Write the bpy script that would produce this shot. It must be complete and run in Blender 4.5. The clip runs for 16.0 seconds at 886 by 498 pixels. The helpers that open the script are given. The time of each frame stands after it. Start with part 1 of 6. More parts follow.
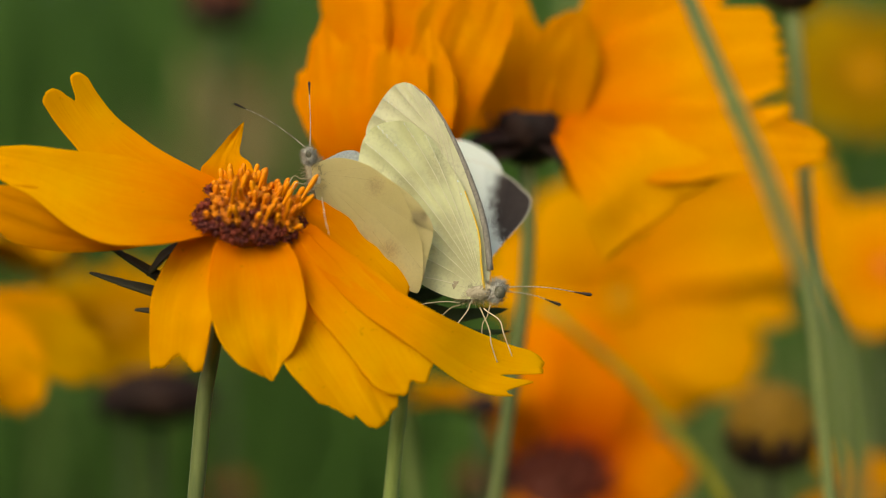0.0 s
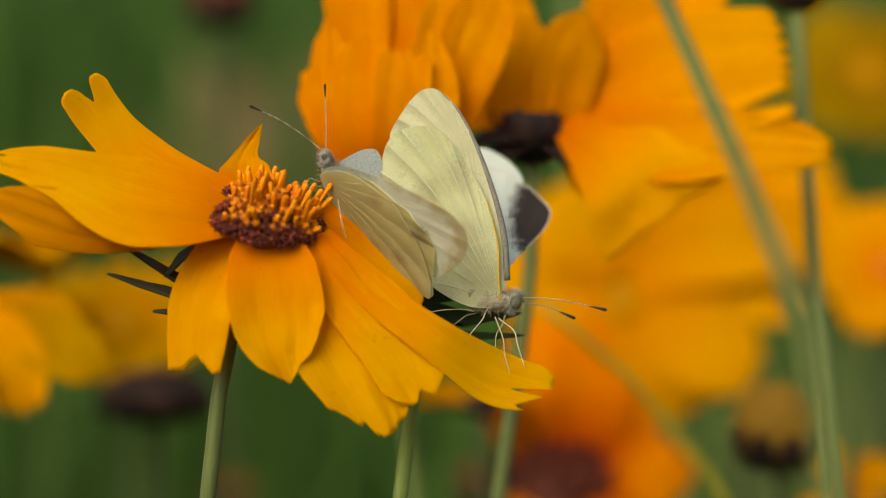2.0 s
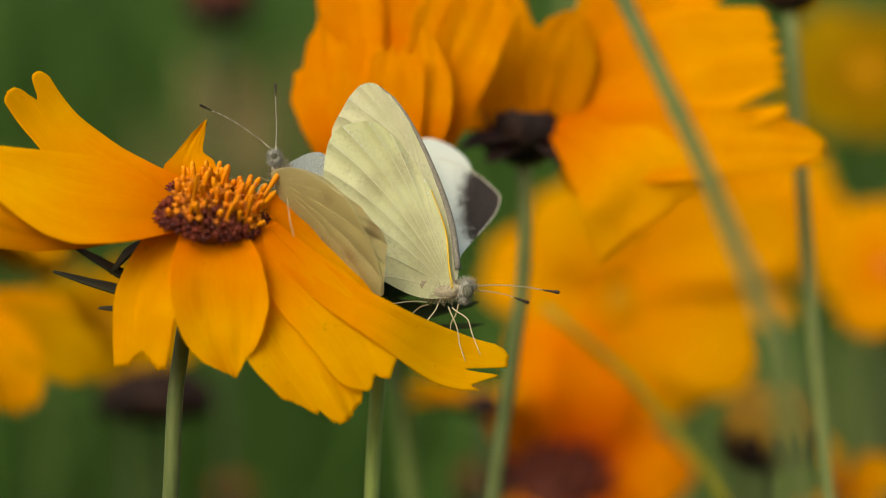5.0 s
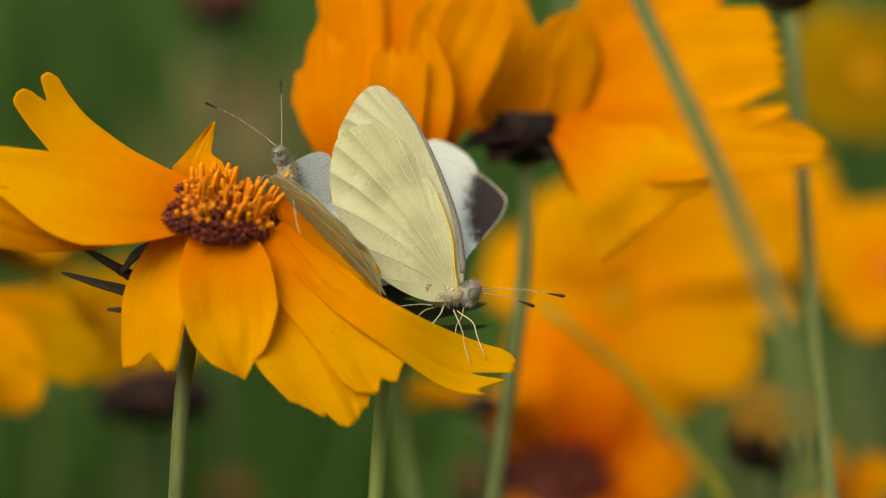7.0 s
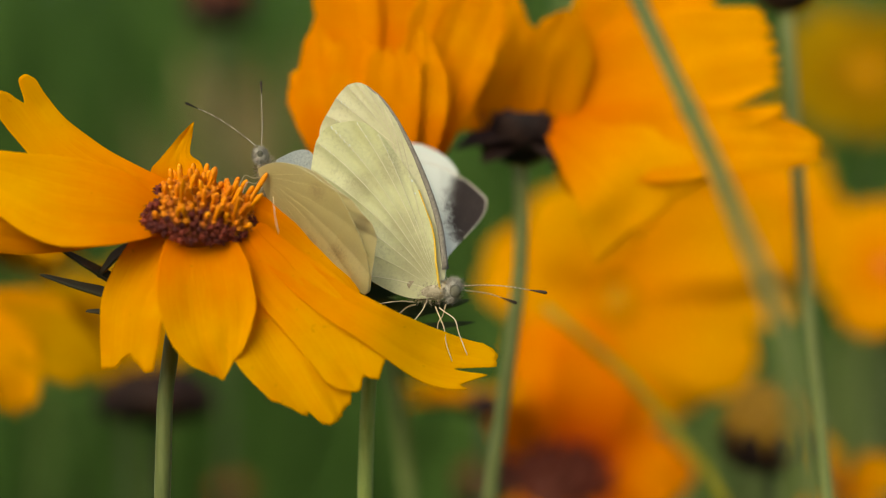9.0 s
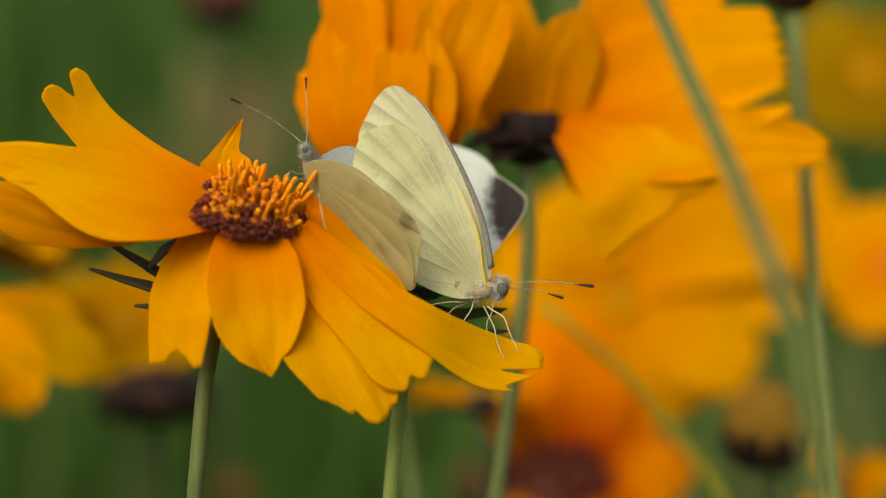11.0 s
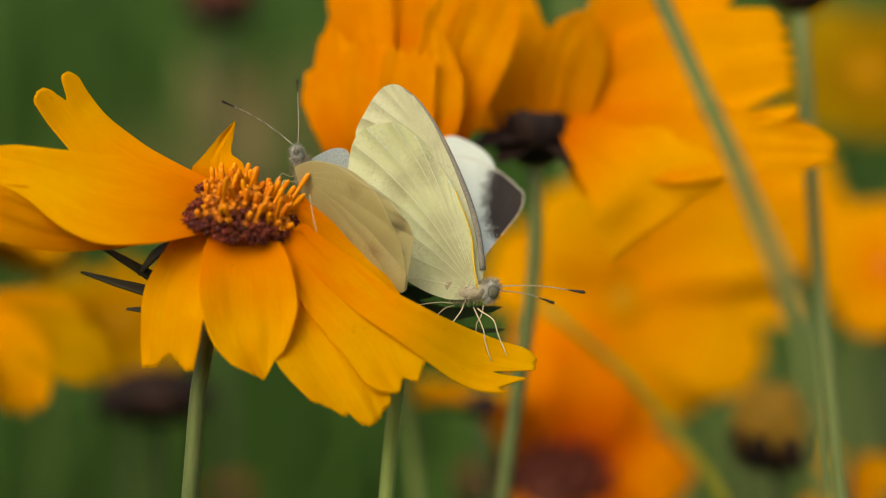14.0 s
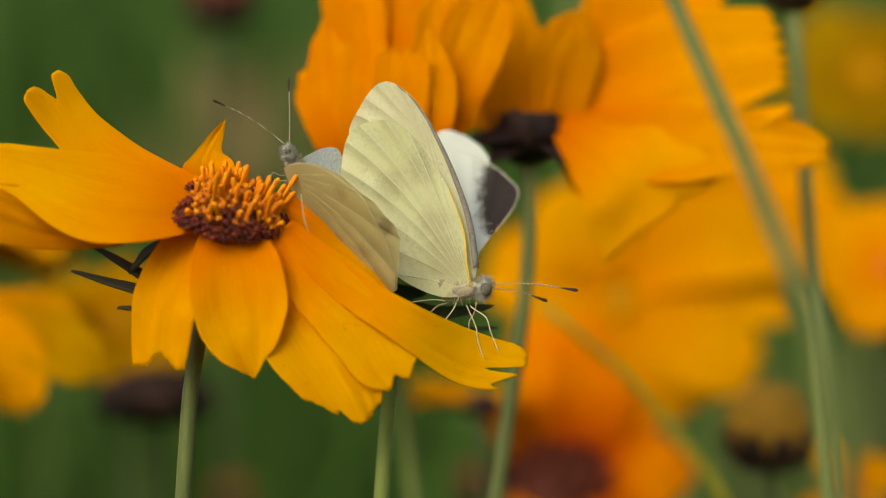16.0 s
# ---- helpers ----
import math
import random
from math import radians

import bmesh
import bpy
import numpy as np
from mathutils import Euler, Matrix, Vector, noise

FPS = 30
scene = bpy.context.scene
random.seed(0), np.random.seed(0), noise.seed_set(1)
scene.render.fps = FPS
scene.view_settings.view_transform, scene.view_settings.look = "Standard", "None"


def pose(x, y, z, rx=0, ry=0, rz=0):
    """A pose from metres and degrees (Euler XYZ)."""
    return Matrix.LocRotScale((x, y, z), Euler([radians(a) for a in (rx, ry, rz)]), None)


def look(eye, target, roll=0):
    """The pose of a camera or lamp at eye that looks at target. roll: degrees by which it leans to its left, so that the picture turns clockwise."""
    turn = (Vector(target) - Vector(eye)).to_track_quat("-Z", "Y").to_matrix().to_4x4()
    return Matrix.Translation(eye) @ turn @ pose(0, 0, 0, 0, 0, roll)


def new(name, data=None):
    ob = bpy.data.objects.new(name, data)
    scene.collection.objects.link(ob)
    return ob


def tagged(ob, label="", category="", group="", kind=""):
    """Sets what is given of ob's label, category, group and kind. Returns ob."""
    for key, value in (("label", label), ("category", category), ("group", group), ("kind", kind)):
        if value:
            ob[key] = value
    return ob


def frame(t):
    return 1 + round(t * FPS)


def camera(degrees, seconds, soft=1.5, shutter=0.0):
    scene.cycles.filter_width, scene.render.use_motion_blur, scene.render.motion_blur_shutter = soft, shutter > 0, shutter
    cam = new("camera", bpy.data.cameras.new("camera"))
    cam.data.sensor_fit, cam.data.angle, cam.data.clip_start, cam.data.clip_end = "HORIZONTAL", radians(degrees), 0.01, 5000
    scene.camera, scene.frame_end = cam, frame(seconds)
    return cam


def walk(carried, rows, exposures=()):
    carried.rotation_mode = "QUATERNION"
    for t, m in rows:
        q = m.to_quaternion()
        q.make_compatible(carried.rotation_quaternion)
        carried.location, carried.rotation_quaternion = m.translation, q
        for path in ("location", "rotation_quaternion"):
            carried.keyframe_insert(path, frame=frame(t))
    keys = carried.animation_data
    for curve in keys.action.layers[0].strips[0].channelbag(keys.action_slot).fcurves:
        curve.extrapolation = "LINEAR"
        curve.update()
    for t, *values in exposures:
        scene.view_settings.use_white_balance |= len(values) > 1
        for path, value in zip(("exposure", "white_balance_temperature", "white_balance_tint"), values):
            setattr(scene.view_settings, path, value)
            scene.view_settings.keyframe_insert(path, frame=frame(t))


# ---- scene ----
# camera: a macro lens on a stand, level, 0.26 m before the bloom
EYE_Z = 0.45
cam = camera(24.0, 16.0, soft=1.0)
cam.data.dof.use_dof = True
cam.data.dof.focus_distance = 0.2635
cam.data.dof.aperture_fstop = 8.4
STAND = pose(0, 0, EYE_Z, 90, 0, 0)
walk(cam, [(0.0, STAND), (16.0, STAND)], exposures=[(0.0, -0.09, 7600, 5), (16.0, -0.09, 7600, 5)])

# ---- world, sun ----
SUN_ELEV, SUN_AZ = 37.0, 210.0   # degrees; azimuth clockwise from north (+y): behind the camera, to its left
world = bpy.data.worlds.new("world")
scene.world = world
world.use_nodes = True
wn = world.node_tree.nodes
sky = wn.new("ShaderNodeTexSky")
sky.sky_type, sky.sun_disc = "NISHITA", False
sky.sun_elevation, sky.sun_rotation = radians(SUN_ELEV), radians(SUN_AZ)
sky.air_density, sky.dust_density = 1.0, 4.0
wn["Background"].inputs["Strength"].default_value = 0.15
world.node_tree.links.new(sky.outputs[0], wn["Background"].inputs["Color"])
sun_data = bpy.data.lights.new("sun", "SUN")
sun_data.energy, sun_data.angle, sun_data.color = 1.8, radians(40), (1.0, 0.95, 0.84)
sun = new("sun", sun_data)
sa, se = radians(SUN_AZ), radians(SUN_ELEV)
sun_dir = Vector((math.sin(sa) * math.cos(se), math.cos(sa) * math.cos(se), math.sin(se)))
sun.matrix_world = look(tuple(sun_dir * 5), (0, 0, 0))

MM = 0.001


# ---- materials ----
class Mat:
    """A small node-tree writer."""

    def __init__(self, name):
        self.mat = bpy.data.materials.new(name)
        self.mat.use_nodes = True
        self.nt = self.mat.node_tree
        self.nt.nodes.clear()
        self.out = self.add("ShaderNodeOutputMaterial")

    def add(self, kind, **values):
        n = self.nt.nodes.new(kind)
        for k, v in values.items():
            n.inputs[k].default_value = v
        return n

    def link(self, a, b):
        self.nt.links.new(a, b)

    def coord(self, kind="Object", scale=(1, 1, 1)):
        tc = self.nt.nodes.new("ShaderNodeTexCoord")
        mp = self.nt.nodes.new("ShaderNodeMapping")
        mp.inputs["Scale"].default_value = scale
        self.link(tc.outputs[kind], mp.inputs["Vector"])
        return mp.outputs[0]

    def noise(self, vec, scale, detail=3.0, rough=0.55):
        n = self.add("ShaderNodeTexNoise", Scale=scale, Detail=detail, Roughness=rough)
        self.link(vec, n.inputs["Vector"])
        return n.outputs["Fac"]

    def ramp(self, fac, stops):
        r = self.nt.nodes.new("ShaderNodeValToRGB")
        els = r.color_ramp.elements
        while len(els) < len(stops):
            els.new(0.5)
        for e, (p, c) in zip(els, stops):
            e.position, e.color = p, (*c, 1)
        self.link(fac, r.inputs[0])
        return r.outputs[0]

    def mix(self, fac, a, b, mode="MIX"):
        m = self.nt.nodes.new("ShaderNodeMix")
        m.data_type, m.blend_type = "RGBA", mode
        for s, v in ((m.inputs[0], fac), (m.inputs[6], a), (m.inputs[7], b)):
            if isinstance(v, (int, float)):
                s.default_value = v
            elif isinstance(v, tuple):
                s.default_value = (*v, 1)
            else:
                self.link(v, s)
        return m.outputs[2]

    def math(self, op, a, b=0.0, c=0.0):
        m = self.nt.nodes.new("ShaderNodeMath")
        m.operation = op
        for s, v in zip(m.inputs, (a, b, c)):
            if isinstance(v, (int, float)):
                s.default_value = v
            else:
                self.link(v, s)
        return m.outputs[0]

    def bump(self, height, strength, distance):
        b = self.add("ShaderNodeBump", Strength=strength, Distance=distance)
        self.link(height, b.inputs["Height"])
        return b.outputs[0]

    def surface(self, colour, rough=0.6, spec=0.3, sheer=0.0, normal=None, through_colour=None, sheen=0.0):
        p = self.add("ShaderNodeBsdfPrincipled", Roughness=rough)
        p.inputs["Specular IOR Level"].default_value = spec
        p.inputs["Sheen Weight"].default_value = sheen
        for sock in (p.inputs["Base Color"],):
            if isinstance(colour, tuple):
                sock.default_value = (*colour, 1)
            else:
                self.link(colour, sock)
        if normal is not None:
            self.link(normal, p.inputs["Normal"])
        shader = p.outputs[0]
        if sheer:
            tr = self.nt.nodes.new("ShaderNodeBsdfTranslucent")
            tc = colour if through_colour is None else through_colour
            if isinstance(tc, tuple):
                tr.inputs[0].default_value = (*tc, 1)
            else:
                self.link(tc, tr.inputs[0])
            mx = self.add("ShaderNodeMixShader")
            mx.inputs[0].default_value = sheer
            self.link(shader, mx.inputs[1])
            self.link(tr.outputs[0], mx.inputs[2])
            shader = mx.outputs[0]
        self.link(shader, self.out.inputs[0])
        return self.mat


def petal_material(name, low, high, base, sheer=0.3):
    """Ray floret: fine lengthwise grain, blotches, a deeper colour at the base (UV: u along, v across)."""
    m = Mat(name)
    uv = m.coord("UV", (2.0, 26.0, 1))
    obj = m.coord("Object", (1, 1, 1))
    grain = m.noise(uv, 1.6, 4.0, 0.6)
    blot = m.noise(obj, 190.0, 4.0, 0.62)
    info = m.nt.nodes.new("ShaderNodeObjectInfo")
    fac = m.math("ADD", m.math("MULTIPLY", grain, 0.5), m.math("MULTIPLY", blot, 0.5))
    fac = m.math("ADD", fac, m.math("MULTIPLY_ADD", info.outputs["Random"], 0.24, -0.12))
    col = m.ramp(fac, [(0.36, low), (0.64, high)])
    sep = m.nt.nodes.new("ShaderNodeSeparateXYZ")
    m.link(m.coord("UV"), sep.inputs[0])
    at_base = m.ramp(m.math("ADD", sep.outputs[0], m.math("MULTIPLY_ADD", grain, 0.3, -0.15)), [(0.02, (1, 1, 1)), (0.62, (0, 0, 0))])
    col = m.mix(at_base, col, base)
    fleck = m.ramp(m.noise(obj, 900.0, 2.0), [(0.72, (0, 0, 0)), (0.76, (1, 1, 1))])
    col = m.mix(m.math("MULTIPLY", fleck, 0.35), col, tuple(c * 0.45 for c in low))
    nrm = m.bump(grain, 0.55, 0.0004)
    thru = m.mix(0.6, col, (0.95, 0.62, 0.01))
    return m.surface(col, 0.65, 0.03, sheer, nrm, through_colour=thru)


def stem_material(name, low, high):
    m = Mat(name)
    obj = m.coord("Object", (1, 1, 0.12))
    ribs = m.noise(obj, 1500.0, 3.0)
    blot = m.noise(m.coord("Object"), 60.0, 3.0)
    col = m.ramp(m.math("ADD", m.math("MULTIPLY", ribs, 0.5), m.math("MULTIPLY", blot, 0.5)), [(0.35, low), (0.65, high)])
    return m.surface(col, 0.5, 0.35, 0.0, m.bump(ribs, 0.4, 0.0003), sheen=0.1)


def leaf_material(name, low, high, sheer=0.25):
    m = Mat(name)
    blot = m.noise(m.coord("Object"), 45.0, 4.0)
    geo = m.nt.nodes.new("ShaderNodeNewGeometry")
    fac = m.math("ADD", m.math("MULTIPLY", blot, 0.6), m.math("MULTIPLY", geo.outputs["Random Per Island"], 0.4))
    col = m.ramp(fac, [(0.25, low), (0.75, high)])
    return m.surface(col, 0.65, 0.12, sheer, m.bump(blot, 0.2, 0.0005), through_colour=col)


def speck_material(name, low, high, scale, rough=0.6):
    m = Mat(name)
    n = m.noise(m.coord("Object"), scale, 4.0)
    info = m.nt.nodes.new("ShaderNodeObjectInfo")
    fac = m.math("ADD", m.math("MULTIPLY", n, 0.6), m.math("MULTIPLY", info.outputs["Random"], 0.4))
    col = m.ramp(fac, [(0.25, low), (0.75, high)])
    return m.surface(col, rough, 0.25, 0.0, m.bump(n, 0.5, 0.0002))


def banded_material(name, dark, pale):
    """Fine dark and pale rings, half a millimetre apart."""
    m = Mat(name)
    w = m.add("ShaderNodeTexWave", Scale=1250.0, Distortion=1.5)
    w.bands_direction = "DIAGONAL"
    m.link(m.coord("Object"), w.inputs["Vector"])
    return m.surface(m.ramp(w.outputs["Fac"], [(0.3, dark), (0.55, pale)]), 0.6, 0.2)


def spots(m, obj, centres, ragged=2200.0, crisp=1.6, reach=2.6):
    """Mask of round marks with ragged, scaly edges: (x, z, radius) in mm of the wing's own plane."""
    sep = m.nt.nodes.new("ShaderNodeSeparateXYZ")
    m.link(obj, sep.inputs[0])
    wob = m.math("MULTIPLY_ADD", m.noise(obj, ragged, 3.0, 0.7), reach, -0.5 * reach)
    total = 0.0
    for x, z, r in centres:
        dx = m.math("MULTIPLY_ADD", sep.outputs[0], 1000.0, -x)
        dz = m.math("MULTIPLY_ADD", sep.outputs[2], 1000.0, -z)
        d = m.math("SQRT", m.math("ADD", m.math("MULTIPLY", dx, dx), m.math("MULTIPLY", dz, dz)))
        d = m.math("ADD", d, wob)
        mask = m.math("SUBTRACT", 1.0, m.math("SMOOTH_MIN", m.math("MAXIMUM", m.math("MULTIPLY_ADD", d, crisp, -crisp * r), 0.0), 1.0, 0.2))
        total = mask if isinstance(total, float) else m.math("MAXIMUM", total, mask)
    return total


def wing_material(name, low, high, marks=(), mark_colour=(0.03, 0.025, 0.025), dusk=(), dusk_colour=(0.22, 0.22, 0.2), sheer=0.5, dusting=0.3, crisp=1.6, ragged=(2200.0, 2.6), shade_band=(), thru=None):
    m = Mat(name)
    obj = m.coord("Object")
    big = m.noise(obj, 110.0, 3.0)
    scales = m.noise(obj, 5200.0, 2.0, 0.7)
    col = m.ramp(m.math("ADD", m.math("MULTIPLY", big, 0.7), m.math("MULTIPLY", scales, 0.3)), [(0.33, low), (0.66, high)])
    dust = m.math("MULTIPLY", m.ramp(m.noise(obj, 2600.0, 2.0, 0.7), [(0.5, (0, 0, 0)), (0.62, (1, 1, 1))]), m.ramp(m.noise(obj, 210.0, 3.0), [(0.38, (0, 0, 0)), (0.68, (1, 1, 1))]))
    col = m.mix(m.math("MULTIPLY", dust, dusting), col, tuple(c * 0.5 for c in low))
    if dusk:
        grey = m.math("MULTIPLY", spots(m, obj, dusk, 1500.0, 0.55), m.math("MULTIPLY_ADD", scales, 0.9, 0.05))
        col = m.mix(grey, col, dusk_colour)
    if marks:
        col = m.mix(spots(m, obj, marks, ragged[0], crisp, ragged[1]), col, m.mix(scales, tuple(c * 0.3 for c in mark_colour), tuple(c * 3.0 for c in mark_colour)))
    # painted shade: tan laid over the margin where the wing bends from the light
    if shade_band:
        col = m.mix(m.math("MULTIPLY", spots(m, obj, shade_band, 700.0, 0.7), 0.85), col, (0.62, 0.53, 0.29))
    passing = m.mix(1.0, col, (1.0, 0.97, 0.84), "MULTIPLY") if thru is None else m.mix(0.55, col, thru)
    return m.surface(col, 0.7, 0.12, sheer, m.bump(scales, 0.25, 0.0001), through_colour=passing)


M_PETAL = petal_material("petal_yellow", (0.84, 0.385, 0.001), (0.92, 0.515, 0.002), (0.85, 0.23, 0.001), 0.42)
M_PETAL_O = petal_material("petal_orange", (0.77, 0.305, 0.002), (0.85, 0.39, 0.003), (0.76, 0.175, 0.002))
M_PETAL_R = petal_material("petal_deep_orange", (0.80, 0.20, 0.003), (0.90, 0.31, 0.004), (0.48, 0.055, 0.004))
M_PETAL_F = petal_material("petal_far_yellow", (0.72, 0.30, 0.002), (0.80, 0.385, 0.003), (0.74, 0.265, 0.002))
M_PETAL_B = petal_material("petal_warm_orange", (0.78, 0.25, 0.002), (0.88, 0.375, 0.003), (0.76, 0.15, 0.002))
M_PETAL_U = petal_material("petal_underside", (0.68, 0.25, 0.002), (0.76, 0.32, 0.003), (0.66, 0.20, 0.002))
M_PETAL_J = petal_material("petal_faded_yellow", (0.44, 0.225, 0.002), (0.54, 0.29, 0.003), (0.45, 0.17, 0.002))
M_STEM_L = stem_material("stem_olive", (0.08, 0.112, 0.018), (0.125, 0.165, 0.034))
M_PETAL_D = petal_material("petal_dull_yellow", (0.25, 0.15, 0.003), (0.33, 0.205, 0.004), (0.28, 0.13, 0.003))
M_STEM = stem_material("stem_green", (0.10, 0.15, 0.035), (0.20, 0.26, 0.08))
M_STEM_M = stem_material("stem_mid_green", (0.062, 0.095, 0.024), (0.125, 0.16, 0.05))
M_STEM_D = stem_material("stem_dark_green", (0.035, 0.06, 0.018), (0.07, 0.10, 0.035))
M_STEM_P = stem_material("stem_pale_green", (0.21, 0.30, 0.065), (0.33, 0.43, 0.13))
M_STEM_Y = stem_material("stem_yellow_green", (0.36, 0.33, 0.01), (0.46, 0.42, 0.02))
M_STEM_G = stem_material("stem_grey_green", (0.15, 0.20, 0.06), (0.24, 0.29, 0.10))
M_SEPAL = leaf_material("sepal_dark", (0.042, 0.042, 0.028), (0.085, 0.082, 0.055), 0.1)
M_LEAF_D = leaf_material("sepal_dark_green", (0.03, 0.05, 0.02), (0.06, 0.085, 0.035), 0.1)
M_CALYX = speck_material("calyx_brown", (0.015, 0.009, 0.010), (0.055, 0.028, 0.022), 400.0)
M_DISC = speck_material("disc_core", (0.10, 0.02, 0.01), (0.25, 0.07, 0.015), 900.0)
M_FLORET = speck_material("floret_maroon", (0.06, 0.010, 0.010), (0.22, 0.035, 0.015), 1500.0)
M_FLORET_O = speck_material("floret_rust", (0.46, 0.12, 0.01), (0.78, 0.28, 0.01), 1500.0)
M_STAMEN = speck_material("stamen_orange", (0.68, 0.18, 0.004), (0.90, 0.34, 0.006), 1200.0)
M_FAR_DISC = speck_material("disc_brown", (0.07, 0.015, 0.012), (0.16, 0.036, 0.016), 500.0)
M_BUD_TOP = speck_material("bud_ochre", (0.27, 0.15, 0.014), (0.50, 0.28, 0.03), 300.0)
M_DISC_Y = speck_material("disc_yellow", (0.55, 0.27, 0.003), (0.7, 0.37, 0.004), 600.0)
M_VEIN_D = speck_material("wing_vein_shaded", (0.66, 0.63, 0.45), (0.82, 0.79, 0.6), 900.0)
M_BUD_RED = speck_material("bud_russet", (0.10, 0.025, 0.012), (0.28, 0.06, 0.015), 300.0)
M_GRASS = leaf_material("meadow_grass", (0.034, 0.089, 0.017), (0.10, 0.205, 0.042), 0.3)
M_STALK = leaf_material("stalk_pale_green", (0.15, 0.21, 0.06), (0.29, 0.36, 0.14), 0.3)
M_DRY = leaf_material("stalk_withered", (0.20, 0.17, 0.075), (0.36, 0.30, 0.14), 0.2)
M_LEG = speck_material("leg_cream", (0.42, 0.34, 0.2), (0.62, 0.54, 0.38), 2000.0)
M_FUR = speck_material("body_fur", (0.36, 0.32, 0.23), (0.58, 0.53, 0.41), 2500.0, 0.9)
M_FUR_G = speck_material("head_fur_grey", (0.22, 0.23, 0.22), (0.48, 0.48, 0.44), 2500.0, 0.9)
M_ABDOMEN = speck_material("abdomen_cream", (0.36, 0.31, 0.2), (0.55, 0.48, 0.33), 1800.0, 0.8)
M_EYE = speck_material("eye_olive", (0.05, 0.055, 0.04), (0.2, 0.2, 0.15), 4000.0, 0.25)
M_ANT = banded_material("antenna_banded", (0.16, 0.145, 0.12), (0.5, 0.47, 0.4))
M_CLUB = speck_material("antenna_club", (0.012, 0.010, 0.010), (0.05, 0.035, 0.03), 3000.0)
M_VEIN = speck_material("wing_vein_pale", (0.70, 0.70, 0.48), (0.82, 0.81, 0.62), 900.0)
M_VEIN_TAN = speck_material("wing_vein_tan", (0.58, 0.48, 0.24), (0.70, 0.60, 0.35), 900.0)
M_COSTA = speck_material("wing_edge_grey", (0.12, 0.115, 0.105), (0.36, 0.34, 0.3), 2500.0)


def ground_material():
    m = Mat("meadow_soil")
    a = m.noise(m.coord("Object"), 3.0, 5.0)
    b = m.noise(m.coord("Object"), 60.0, 4.0)
    col = m.ramp(m.math("ADD", m.math("MULTIPLY", a, 0.5), m.math("MULTIPLY", b, 0.5)), [(0.35, (0.03, 0.05, 0.012)), (0.65, (0.08, 0.09, 0.03))])
    return m.surface(col, 0.9, 0.1, 0.0, m.bump(b, 0.6, 0.02))


# ---- mesh helpers ----
def mesh_from(name, verts, faces, mats, slots=None, uvs=None, smooth=True):
    me = bpy.data.meshes.new(name)
    me.from_pydata([tuple(v) for v in verts], [], faces)
    for mt in mats:
        me.materials.append(mt)
    if slots is not None:
        me.polygons.foreach_set("material_index", slots)
    if uvs is not None:
        lay = me.uv_layers.new(name="UVMap")
        for lp in me.loops:
            lay.data[lp.index].uv = uvs[lp.vertex_index]
    me.polygons.foreach_set("use_smooth", [smooth] * len(me.polygons))
    me.update()
    return me


def part(name, me, parent, label="", place=None):
    ob = new(name, me)
    ob.parent = parent
    if place is not None:
        ob.matrix_basis = place
    return tagged(ob, label) if label else ob


def spline(pts, s):
    """A point at s (0 to 1) of a smooth curve through pts."""
    n = len(pts) - 1
    f = min(max(s, 0.0), 1.0) * n
    i = min(int(f), n - 1)
    t = f - i
    p1, p2 = Vector(pts[i]), Vector(pts[i + 1])
    p0 = Vector(pts[i - 1]) if i > 0 else p1 * 2 - p2
    p3 = Vector(pts[i + 2]) if i + 2 <= n else p2 * 2 - p1
    return 0.5 * (2 * p1 + (p2 - p0) * t + (2 * p0 - 5 * p1 + 4 * p2 - p3) * t * t + (3 * p1 - p0 - 3 * p2 + p3) * t ** 3)


def tube(pts, radii, seg=10, steps=None, cap=True):
    """verts, faces of a round tube along a smooth curve; radii are spread over its length."""
    steps = steps or max(8, len(pts) * 5)
    verts, faces = [], []
    up = Vector((0.31, 0.77, 0.22))
    for i in range(steps + 1):
        s = i / steps
        c = spline(pts, s)
        tan = (spline(pts, s + 0.01 if s < 0.99 else 1.0) - spline(pts, s - 0.01 if s > 0.01 else 0.0)).normalized()
        a = tan.cross(up).normalized()
        b = tan.cross(a).normalized()
        f = s * (len(radii) - 1)
        k = min(int(f), len(radii) - 2)
        r = radii[k] + (radii[k + 1] - radii[k]) * (f - k)
        for j in range(seg):
            w = 2 * math.pi * j / seg
            verts.append(c + (a * math.cos(w) + b * math.sin(w)) * r)
    for i in range(steps):
        for j in range(seg):
            k = (j + 1) % seg
            faces.append((i * seg + j, i * seg + k, (i + 1) * seg + k, (i + 1) * seg + j))
    if cap:
        faces.append(tuple(range(seg))[::-1])
        faces.append(tuple(steps * seg + j for j in range(seg)))
    return verts, faces


def tube_mesh(name, pts, radii, mat, seg=10, steps=None):
    v, f = tube(pts, radii, seg, steps)
    return mesh_from(name, v, f, [mat])


def join(*pieces):
    verts, faces = [], []
    for v, f in pieces:
        o = len(verts)
        verts += list(v)
        faces += [tuple(i + o for i in q) for q in f]
    return verts, faces


